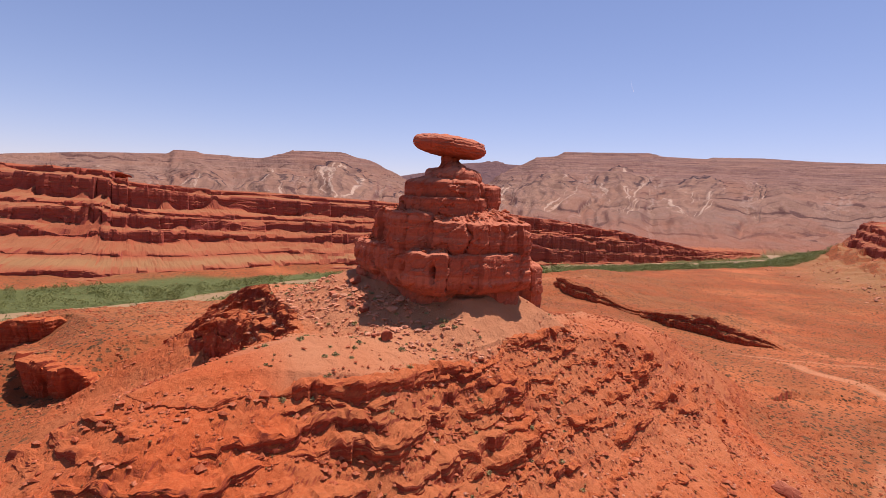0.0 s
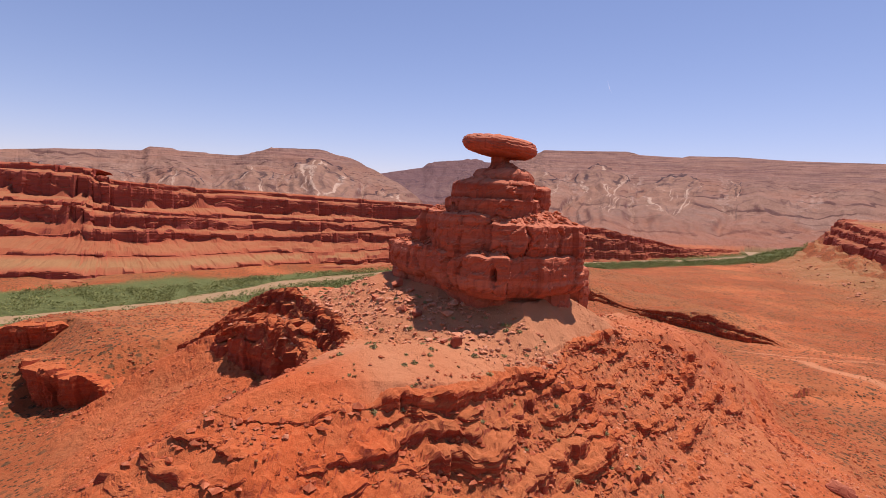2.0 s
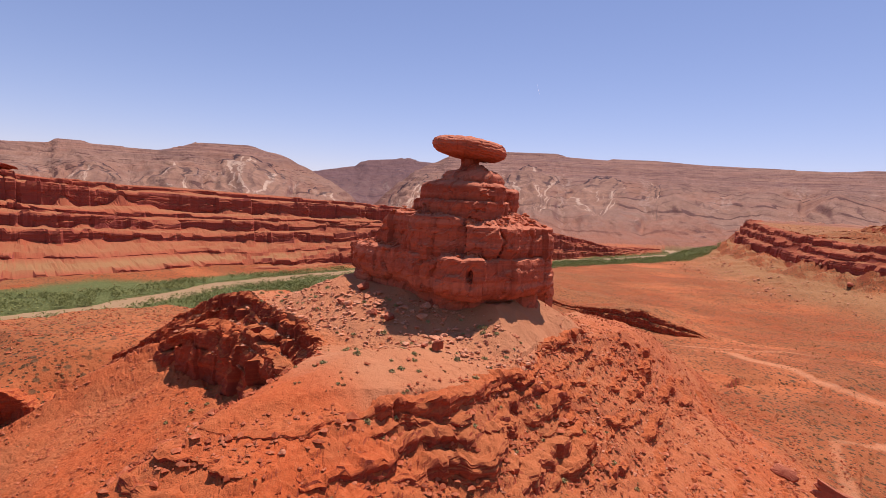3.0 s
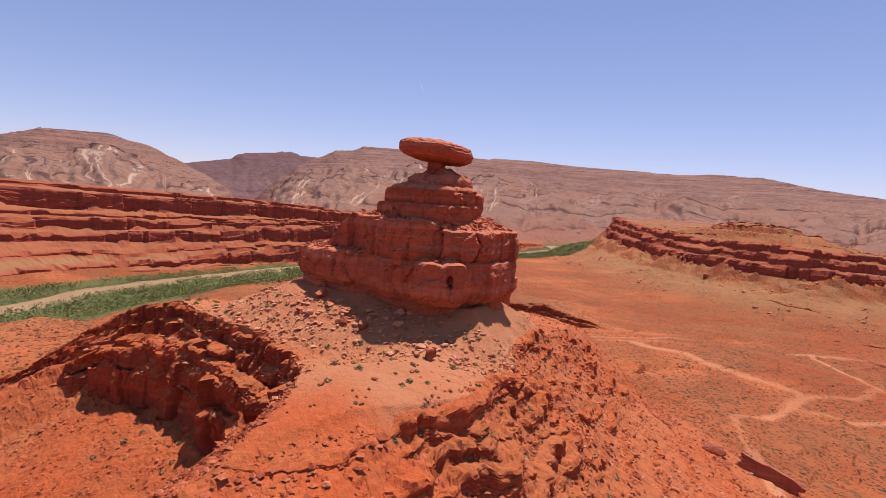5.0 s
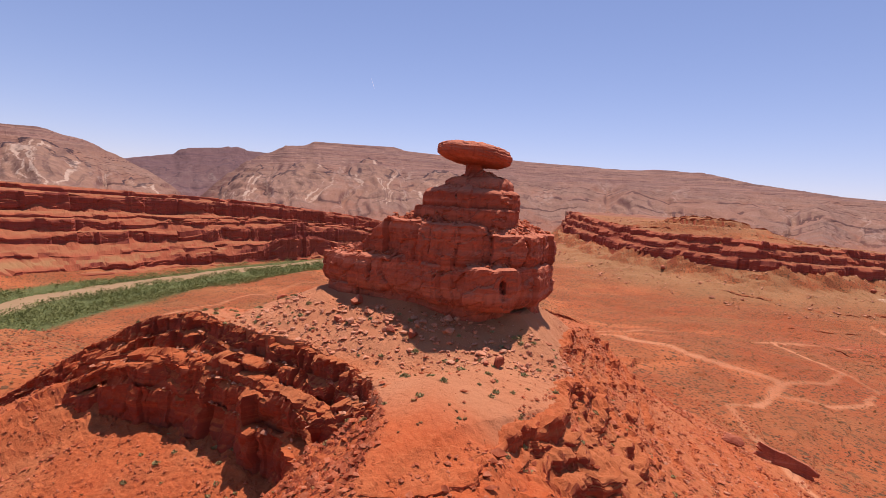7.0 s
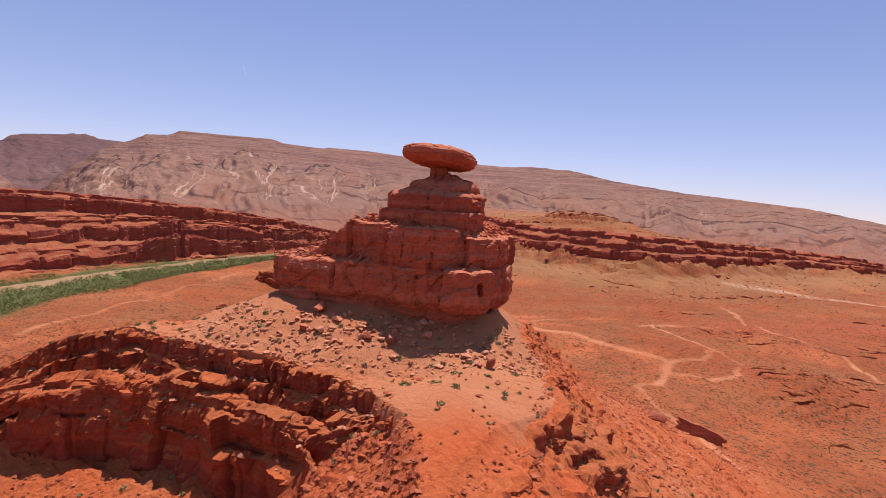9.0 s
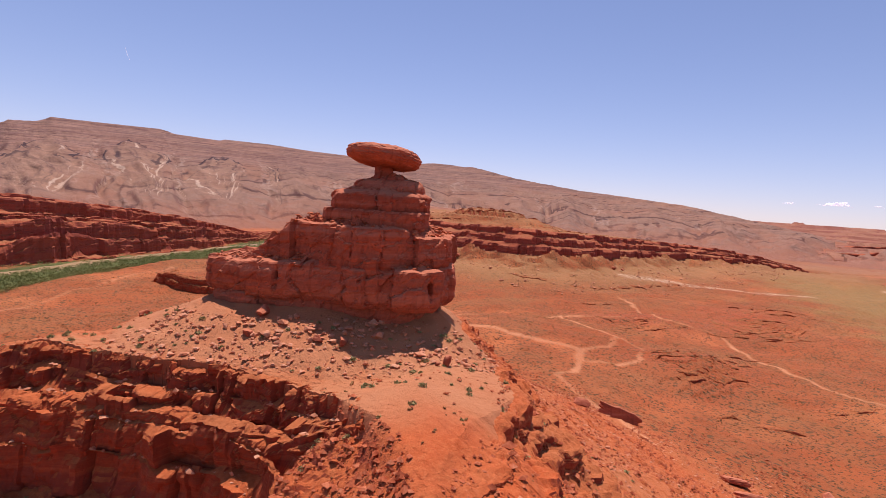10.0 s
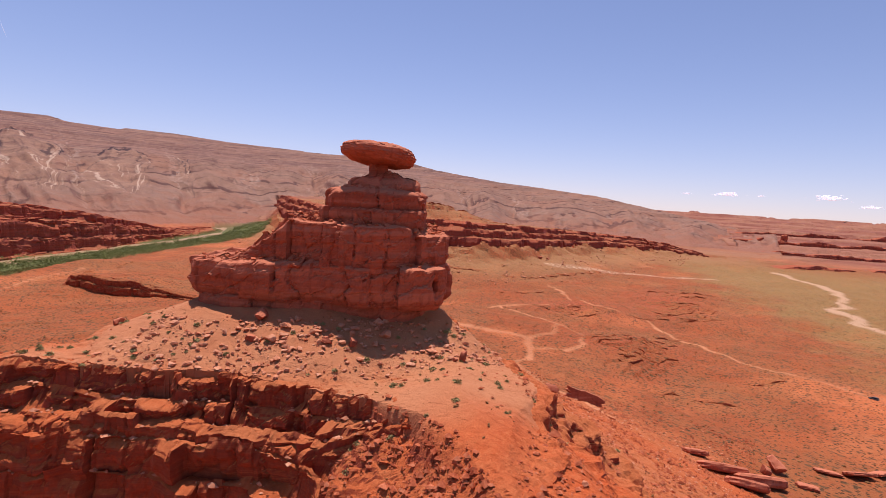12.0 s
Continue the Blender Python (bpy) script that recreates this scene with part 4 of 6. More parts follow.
    rock = [(back - 0.6 + 1.0 * pn(s / 10, s * 0, 409), low - 26, low - 6.0, 0.8), (back + 0.6 + 0.8 * pn(s / 9, s * 0, 407), low - 5.8, low - 0.3, 0.9), (back + 3.2 + 1.2 * pn(s / 11, s * 0, 408), low + 0.1, low + 2.2, 0.8)]
    escarpment("rim_cliff", sw, rock, [(back + 5.5, low + 2.4), (back + 7, low + 1.5), (back + 9, low - 2)], "tall dark red sandstone wall above a rubble slope", "cliff", joint=11.0, amp=2.6, thick=1.1, dz=0.5, seed=436, tread=0.6, jag=2.0, cone=0.8, lam=0.45, chunk=0.22, lean=-0.03, relief=0.6, debris=BENCHES)
    # outcrops on the lobe, and the low cliff on the flats
    for k, line in enumerate(OUTCROPS + [GULLY]):
        sw = sweep(line, 0.4 if k < 2 else 0.8, 1.5, 20, 440 + k)
        s, px, py, nx, ny, vals = sw
        zt, zb = height(px + 7 * nx, py + 7 * ny) - 0.2, height(px - 5 * nx, py - 5 * ny) - 2.5
        fade = sstep(0, 5, vals[0])
        zt = zt - 3 * (1 - fade)
        back = s * 0
        mid = zb + 0.62 * (zt - zb)
        rock = [(back, zb, mid), (back + 1.8, mid + 0.4, zt)] if k == 2 else [(back + 2.2, zb, zt)]
        escarpment("outcrop_cliff" if k < 2 else "gully_cliff", sw, rock, [(back + 7, zt + 0.1), (back + 13, height(px + 13 * nx, py + 13 * ny) - 0.8)], "dark red sandstone outcrop on the rubbly slope" if k < 2 else "low red sandstone cliff across the desert flats", "cliff",
                   joint=6, amp=1.6, thick=1.0, dz=0.5, seed=450 + k, tread=0.8, jag=0.3 if k == 2 else 1.2, cone=0.3, lam=0.6, chunk=0.4, dry=1.0 * (k == 2), lean=-0.06 if k == 2 else -0.22, relief=0.5)
    # long broken ledges round the hill's south side, each with its fallen blocks
    th = np.radians(np.arange(186, 392, 1.0))
    rad = np.arange(14, 175, 0.5)
    hz = height((2 + rad[None] * np.cos(th)[:, None]).ravel(), (120 + rad[None] * np.sin(th)[:, None]).ravel()).reshape(len(th), len(rad))
    for k, (level, tall) in enumerate(((67.8, 1.8), (66.0, 0.9), (64.0, 1.3), (61.4, 1.9), (59.2, 0.9), (57.0, 1.6), (54.4, 1.9), (52.0, 0.9), (49.4, 1.8), (46.4, 1.6), (43.4, 1.0), (40.0, 1.5), (36.0, 1.3))):
        at = rad[np.argmax(hz < level, axis=1)]
        at = np.where(np.min(hz, axis=1) < level, at, rad[-1])
        at = np.convolve(np.pad(at, 2, "edge"), np.ones(5) / 5, "valid")
        line = [(2 + r * math.cos(t), 120 + r * math.sin(t)) for r, t in zip(at, th)]
        sw = sweep(line, 0.6, 1.3, 20, 470 + k)
        s, px, py, nx, ny, vals = sw
        live = np.clip(0.72 + 1.2 * fbm(s / 26, s * 0 + k, 3, 480 + k), 0, 1.25) * (along(RIM_WEST, px, py)[1] > 0) * sstep(0, 14, s) * sstep(0, 14, s[-1] - s) * (1 - 0.45 * sstep(0, 22, px))
        w = 1.2 * tall * live / 1.25
        feet = np.nonzero(live > 0.15)[0][::2]
        LEDGE_FEET.append(np.stack([px[feet] - nx[feet] * (w[feet] + 0.6), py[feet] - ny[feet] * (w[feet] + 0.6), live[feet]], -1))
        zb = height(px - nx * (w + 0.4), py - ny * (w + 0.4)) - 0.5
        zt = height(px + nx * w, py + ny * w) - 0.15 - 1.0 * (live < 0.05)
        escarpment("hill_ledge", sw, [(-w, zb, zt)], [(w * 0.6, zt + 0.1), (w + 0.6, zt + 0.1), (w + 2.0, zt - 1.2)], "broken red sandstone ledge on the hillside", "ledge", joint=3.0, amp=0.8, thick=0.95, dz=0.42, seed=490 + k, tread=0.6, jag=0.5, cone=0.35, lam=0.9, chunk=0.7, lean=-0.03)

    for k, (line, tall) in enumerate(FLAT_LEDGES):
        sw = sweep(line, 1.0 if line[0][0] < 380 else 1.8, 4.5, 26, 520 + k)
        s, px, py, nx, ny, vals = sw
        f = np.minimum(s, s[-1] - s) / (0.3 * s[-1])
        live = np.clip(1.3 * np.clip(f, 0, 1) * (0.45 + 1.2 * fbm(s / 15, s * 0 + k, 3, 530 + k)) - 0.12, -0.3, 1)
        ground = height(px, py)
        tall = 0.6 * tall
        zt = ground + tall * live
        escarpment("flats_ledge", sw, [(s * 0, np.minimum(height(px - 2 * nx, py - 2 * ny), zt) - 0.8, zt)], [(s * 0 + 5, height(px + 5 * nx, py + 5 * ny) + 0.5 * tall * live), (s * 0 + 14, height(px + 14 * nx, py + 14 * ny) - 0.7)],
                   "low dark sandstone ledge on the desert flats", "ledge", joint=7, amp=1.4, thick=0.7, dz=0.4, seed=540 + k, jag=0.3, cone=0.0, dry=1.0)

    for k, (line, tall) in enumerate(FAR_LEDGES):
        sw = sweep(line, 3.0, 30.0, 220, 620 + k)
        s, px, py, nx, ny, vals = sw
        live = np.clip(np.minimum(s, s[-1] - s) / 90, 0, 1) * np.clip(0.8 + 1.1 * fbm(s / 130, s * 0 + k, 3, 630 + k), -0.2, 1.2) - 0.1
        even = np.convolve(np.pad(height(px, py), 60, "edge"), np.ones(121) / 121, "valid")
        zt = even + 0.8 * tall * live
        escarpment("far_ledge", sw, [(s * 0, zt * 0 + even - 14, zt)], [(s * 0 + 40, even + 0.6 * tall * live), (s * 0 + 160, even - 14)],
                   "low maroon cliff far out on the plain", "ledge", joint=24, amp=6.0, thick=3.0, dz=2.0, seed=640 + k, tread=12.0, jag=1.5, cone=0.0, maroon=1.0)


build_cliffs()


def build_river():
    pts = np.array(RIVER, float)
    n = 400
    seg = np.concatenate([[0], np.cumsum(np.hypot(*np.diff(pts, axis=0).T))])
    t = np.linspace(0, seg[-1], n)
    px, py = np.interp(t, seg, pts[:, 0]), np.interp(t, seg, pts[:, 1])
    dx, dy = np.gradient(px), np.gradient(py)
    ln = np.hypot(dx, dy)
    nx, ny = -dy / ln, dx / ln
    w = np.linspace(-45, 45, 5)
    v = np.stack([px[:, None] + nx[:, None] * w, py[:, None] + ny[:, None] * w, np.zeros((n, 5)) - 0.2 + 0.9], -1).reshape(-1, 3)
    f = [(i * 5 + j, (i + 1) * 5 + j, (i + 1) * 5 + j + 1, i * 5 + j + 1) for i in range(n - 1) for j in range(4)]
    tagged(mesh_object("water", v, np.array(f)[:, ::-1], WATER, smooth=True), "silty brown river between green banks", "river", kind="structure")


build_river()


# ---- the butte ----
LEDGE_TOPS = []


def tier(name, poly, z0, z1, parent, label="", round_top=1.2, under=0.8, crack=0.9, seed=0, batter=0.0, rubble=0.5, step=0.38, dome=0.0, rough=1.0, ramp_from=None, slope=0.0):
    """A storey of jointed sandstone: walls of broken blocks, beds and cracks, worn edges and a rubbly top."""
    pts = np.array(poly + poly[:1], float)
    a, b = pts[:-1], pts[1:]
    pts = np.stack([a * 0.85 + b * 0.15, a * 0.15 + b * 0.85], 1).reshape(-1, 2)
    pts = np.concatenate([pts, pts[:1]])
    seg = np.concatenate([[0], np.cumsum(np.hypot(*np.diff(pts, axis=0).T))])
    n = int(seg[-1] / step)
    s = np.linspace(0, seg[-1], n, endpoint=False)
    px, py = np.interp(s, seg, pts[:, 0]), np.interp(s, seg, pts[:, 1])
    dx, dy = np.roll(px, -2) - np.roll(px, 2), np.roll(py, -2) - np.roll(py, 2)
    ln = np.hypot(dx, dy) + 1e-9
    nx, ny = dy / ln, -dx / ln
    area = 0.5 * np.sum(px * np.roll(py, -1) - np.roll(px, -1) * py)
    if area < 0:
        nx, ny = -nx, -ny

    def drop(x, y):
        if ramp_from is None:
            return x * 0
        return slope * np.maximum(0, (x - ramp_from[0]) * -0.55 + (y - ramp_from[1]) * 0.835)
    zt = z1 - drop(px, py) + 0.7 * rough * fbm(s / 6, s * 0 + seed, 3, seed + 50)
    m = max(8, int((z1 - z0) / 0.33))
    h = np.linspace(0, 1, m)
    S, Hh = np.meshgrid(s, h, indexing="xy")
    z = z0 + (zt[None] - z0) * Hh
    rt = round_top * np.clip(1 + 0.8 * pn(s / 4.5, s * 0 + 2 * seed, seed + 51), 0.35, 1.3)[None] / (zt[None] - z0)
    top = np.sqrt(np.clip(1 - np.clip((Hh - 1 + rt) / rt, 0, 1) ** 2, 0, 1))
    off = -1.3 * round_top * (1 - top) - under * np.clip(1 - Hh * 3, 0, 1) ** 2 - batter * Hh
    # uneven upright joints, with narrow cracks
    ph = s / 5.6 + 1.1 * pn(s / 11, s * 0 + seed, seed + 5) + 0.3 * pn(s / 3, s * 0, seed + 6)
    ph2 = ph[None] + 0.16 * pn(Hh * 2.5 + seed, S / 5, seed + 7)
    block = lattice(np.floor(ph2), ph2 * 0, seed)
    edge = np.abs(ph2 - np.floor(ph2) - 0.5) * 2
    joint = np.clip((edge - 0.90) / 0.10, 0, 1) * np.clip(1.6 * lattice(np.floor(ph2 + 0.5), ph2 * 0, seed + 2) - 0.2, 0, 1)
    off = off + rough * (2.7 * (block - 0.5) - crack * joint)
    # broken blocks in the joints' grid
    wob = 0.35 * fbm(S / 3, z / 3, 2, seed + 60)
    v1, g1 = cells(S / 4.6 + wob, z / 3.4 + wob, seed + 61)
    v2, g2 = cells(S / 1.6 + wob, z / 1.0 + wob, seed + 62)
    off = off + rough * (0.95 * (v1 - 0.5) + 0.25 * (v2 - 0.5) - 0.30 * np.clip(1 - g1 / 0.10, 0, 1) - 0.12 * np.clip(1 - g2 / 0.12, 0, 1))
    off = off + rough * 0.35 * np.sin(np.pi * np.clip(Hh, 0, 1)) ** 0.5
    bed = pn(z / 1.3, z * 0 + S / 40, seed + 11)
    off = off + rough * (0.22 * np.sign(bed) * np.abs(bed) ** 0.5 + 0.16 * fbm(S / 7, z / 4.5, 2, seed + 20))
    gx, gy = px[None] + nx[None] * off, py[None] + ny[None] * off
    co = [np.stack([gx, gy, z], -1).reshape(-1, 3)]
    rings = 26
    cx, cy = px.mean(), py.mean()
    for k in range(1, rings):
        f = k / rings
        rx, ry = gx[-1] * (1 - f) + cx * f, gy[-1] * (1 - f) + cy * f
        v, g = cells(rx / 1.8, ry / 1.8, seed + 63)
        target = z1 - drop(rx, ry) + rubble * (0.7 * fbm(rx / 3.0, ry / 3.0, 3, seed + 40) + 0.9 * (v - 0.5) + 0.5 * (cells(rx / 0.8, ry / 0.8, seed + 64)[0] - 0.5)) + dome * (1 - (1 - f) ** 2)
        w = min(1.0, 6 * f)
        if rubble > 0.6:
            LEDGE_TOPS.append(np.stack([rx, ry, z[-1] * (1 - w) + target * w], -1)[:: max(1, int(2 + 8 * f))])
        co.append(np.stack([rx, ry, z[-1] * (1 - w) + target * w], -1))
    co.append(np.array([[cx, cy, z1 - drop(np.array(cx), np.array(cy)) + dome]]))
    co = np.concatenate(co)
    rows = m + rings - 1
    i, j = np.meshgrid(np.arange(rows - 1), np.arange(n), indexing="ij")
    j2 = (j + 1) % n
    faces = np.stack([i * n + j, i * n + j2, (i + 1) * n + j2, (i + 1) * n + j], -1).reshape(-1, 4)
    last, c = (rows - 1) * n, len(co) - 1
    jj = np.arange(0, n - 1, 2)
    fan = np.stack([last + jj, last + jj + 1, last + (jj + 2) % n, np.full(len(jj), c)], -1)
    faces = np.concatenate([faces, fan])
    if area < 0:
        faces = faces[:, ::-1]
    ob = mesh_object(name, co, faces, SANDSTONE, parent)
    if label:
        tagged(ob, label)
    return ob


def ring(cx, cy, rx, ry, n=14, turn=0.0, seed=0, jitter=0.1):
    rnd = random.Random(seed)
    out = []
    for k in range(n):
        a = 2 * math.pi * k / n
        q = 1 + rnd.uniform(-jitter, jitter)
        u, v = rx * q * math.cos(a), ry * q * math.sin(a)
        out.append((cx + u * math.cos(turn) - v * math.sin(turn), cy + u * math.sin(turn) + v * math.cos(turn)))
    return out


def cap_rock(parent):
    """The hat: a tilted lens of sandstone, thin at its western rim, blunt and deep at its eastern one."""
    n, rows = 150, 64
    v = np.linspace(-1, 1, rows + 1)[:, None]
    a = np.linspace(0, 2 * math.pi, n, endpoint=False)[None]
    th = 0.5 * math.pi * v
    up = np.sign(th) * np.abs(np.sin(th)) ** 0.95 + 0 * a
    out = np.abs(np.cos(th)) ** np.where(th > 0, 0.42, 0.52) + 0 * a
    rad = 8.85 * (1 + 0.045 * np.cos(2 * a + 0.6) + 0.02 * np.cos(3 * a + 1.0) + 0.012 * np.cos(7 * a))
    rim = np.cos(a + 0.45)                                     # 1 towards the blunt end
    deep = np.where(up > 0, 2.0 + 0.25 * rim * out, 2.9 + 0.35 * rim * out)
    x, y, z = rad * out * np.cos(a), rad * out * np.sin(a), up * deep
    z = z + 0.15 * rim * out * (up < 0) - 0.3 * np.maximum(0, rim) * out ** 4
    flat = np.arctan2(y, x)
    bed = pn(z / 0.5 + 0.2 * pn(flat * 2, z, 300), flat * 0.7, 301)
    v1, g1 = cells(flat * 5.0, z / 1.6 + 0.5 * pn(flat * 3, z, 305), 304)
    f = 1 + 0.020 * np.sign(bed) * np.abs(bed) ** 0.6 + 0.025 * fbm(x / 3 + z / 2, y / 3 - z / 2, 4, 302) + 0.025 * (v1 - 0.5) * out
    z = z + 0.20 * fbm(x / 2.2, y / 2.2, 4, 303) + 0.25 * (cells(x / 3.2, y / 3.2, 306)[0] - 0.5) * (up > 0.3)
    co = np.stack([x * f, y * f, z], -1).reshape(-1, 3)
    i, j = np.meshgrid(np.arange(rows), np.arange(n), indexing="ij")
    j2 = (j + 1) % n
    faces = np.stack([i * n + j, i * n + j2, (i + 1) * n + j2, (i + 1) * n + j], -1).reshape(-1, 4)
    ob = mesh_object("cap_rock", co, faces, SANDSTONE, parent)
    ob.matrix_basis = pose(0.9, 136.6, 112.8, 1.5, 6.5, 0)
    return tagged(ob, "tilted disc of sandstone balanced on a narrow neck")


def build_butte():
    b = tagged(new("sandstone_butte"), "tiered red sandstone butte topped by a balanced hat-shaped rock", "rock formation", kind="thing")
    tier("base_bench", [(-25.5, 166), (-24, 158), (-18, 149), (-11.2, 136), (-8.6, 129), (-4, 123.4), (1, 121.2), (7.4, 123.6), (13.8, 127.4), (19.4, 131), (20.2, 135), (18.5, 141), (7, 150.5), (-6, 160), (-14, 172), (-21.5, 172.5)],
         69, 78.2, b, seed=1, under=0.6, round_top=0.7, crack=0.3, rough=0.45)
    tier("lower_tier", [(-27.3, 167), (-26, 160), (-21, 151), (-14, 138), (-11.5, 129), (-5.5, 120), (1, 116.8), (8, 120), (15, 124.5), (21.5, 129.5), (22.8, 135), (20, 142), (8, 152), (-5, 162), (-14, 174), (-23, 174)],
         77.6, 87.0, b, seed=2, under=1.6, round_top=0.9, crack=1.1, rough=0.85, ramp_from=(-12, 145), slope=0.05, dome=3.0, rubble=0.7)
    tier("middle_tier", [(-13, 145), (-12.5, 134), (-7.5, 125), (0, 121), (8.5, 119.8), (15, 125), (21, 129.5), (21.5, 134), (18, 140), (6, 149), (-4, 154)],
         86.0, 94.2, b, seed=3, under=0.6, round_top=0.6, crack=1.6, rough=0.85, dome=4.0, rubble=0.7)
    tier("wing_tier", [(-21.5, 162), (-19, 151), (-13.8, 140), (-12.8, 133.5), (-8.2, 125.6), (-3, 123.0), (2, 130), (2, 146), (-4, 157), (-12, 165)], 85.6, 96.0, b, seed=13, under=0.2, round_top=0.7, crack=1.4, rough=0.9, rubble=1.8, ramp_from=(-15.5, 148), slope=0.75)
    tier("upper_tier", [(-11.0, 143), (-10.4, 134), (-6.2, 126.6), (-0.5, 123.4), (4, 124.4), (8, 126.8), (10.5, 133), (10, 140), (4, 146), (-5, 147)],
         93.0, 99.6, b, seed=4, under=0.0, round_top=0.1, crack=1.2, rough=0.55)
    tier("head", [(-10.6, 142), (-9.6, 133.4), (-4.4, 126.4), (2, 124.4), (8.0, 127), (9.8, 136), (6.5, 144), (-3.5, 148)],
         98.9, 104.2, b, seed=4, under=0.1, round_top=1.8, crack=1.2, rough=0.6, dome=1.2)
    tier("head_top", [(-4.6, 140.5), (-4.2, 133.5), (-1.0, 128.2), (4, 125.4), (8.6, 128.4), (9.6, 134), (9.0, 139.5), (3.5, 143.5)],
         98.9, 107.0, b, seed=6, under=0.5, round_top=2.4, crack=1.0, rough=0.6, dome=1.4)
    tier("shoulder_block", [(8, 133), (12, 131.5), (14.6, 135), (13.5, 141), (9, 142)], 97.0, 102.9, b, seed=7, under=0.3, round_top=0.7, crack=0.2, rough=0.5)
    tier("side_block", [(20, 139), (25, 138), (28.5, 142), (27, 149), (21, 149)], 70.0, 83.0, b, seed=8, under=0.4, round_top=1.2, crack=0.3, rough=0.6)
    tier("neck", ring(1.6, 136.6, 2.0, 2.6, 12, 0, 9), 107.0, 111.2, b, seed=9, under=-0.9, round_top=0.1, crack=0.2, rough=0.35, step=0.3)
    cap_rock(b)


build_butte()


# ---- loose rock, scrub and trees ----
def ico():
    p = (1 + 5 ** 0.5) / 2
    v = np.array([(-1, p, 0), (1, p, 0), (-1, -p, 0), (1, -p, 0), (0, -1, p), (0, 1, p), (0, -1, -p), (0, 1, -p), (p, 0, -1), (p, 0, 1), (-p, 0, -1), (-p, 0, 1)], float)
    f = np.array([(0, 11, 5), (0, 5, 1), (0, 1, 7), (0, 7, 10), (0, 10, 11), (1, 5, 9), (5, 11, 4), (11, 10, 2), (10, 7, 6), (7, 1, 8), (3, 9, 4), (3, 4, 2), (3, 2, 6), (3, 6, 8), (3, 8, 9), (4, 9, 5), (2, 4, 11), (6, 2, 10), (8, 6, 7), (9, 8, 1)])
    return v / np.linalg.norm(v[0]), f


ICO_V, ICO_F = ico()
OCT_V = np.array([(1, 0, 0), (-1, 0, 0), (0, 1, 0), (0, -1, 0), (0, 0, 1), (0, 0, -1)], float)
OCT_F = np.array([(0, 2, 4), (2, 1, 4), (1, 3, 4), (3, 0, 4), (2, 0, 5), (1, 2, 5), (3, 1, 5), (0, 3, 5)])
RNG = np.random.default_rng(7)


def scatter(name, x, y, sizes, mat, flat=0.6, jitter=0.3, sink=0.15, stretch=0.35, pieces=1, shape=None, z=None):
    """Many small lumps as one mesh on the land."""
    bv, bf = shape or (ICO_V, ICO_F)
    nv = len(bv)
    n = len(x)
    z = height(x, y) if z is None else z
    vs, fs = [], []
    for p in range(pieces):
        v = bv[None] * (1 + RNG.uniform(-jitter, jitter, (n, nv, 1)))
        sc = sizes[:, None, None] * np.stack([RNG.uniform(1 - stretch, 1 + stretch, n), RNG.uniform(1 - stretch, 1 + stretch, n), flat * RNG.uniform(0.7, 1.3, n)], -1)[:, None, :]
        v = v * sc * (1 if pieces == 1 else 0.75)
        a = RNG.uniform(0, 6.28, n)[:, None]
        vx, vy = v[..., 0] * np.cos(a) - v[..., 1] * np.sin(a), v[..., 0] * np.sin(a) + v[..., 1] * np.cos(a)
        ox, oy = (RNG.normal(0, 0.5, (2, n)) * sizes) * (pieces > 1)
        v = np.stack([vx + (x + ox)[:, None], vy + (y + oy)[:, None], v[..., 2] + (z + sizes * (flat - sink))[:, None] * 1.0], -1)
        vs.append(v.reshape(-1, 3))
        fs.append((bf[None] + nv * np.arange(n)[:, None, None] + nv * n * p).reshape(-1, 3))
    return mesh_object(name, np.concatenate(vs), np.concatenate(fs), mat)


def place(n, x0, x1, y0, y1, keep):
    x, y = RNG.uniform(x0, x1, n), RNG.uniform(y0, y1, n)
    k = keep(x, y)
    return x[k], y[k]


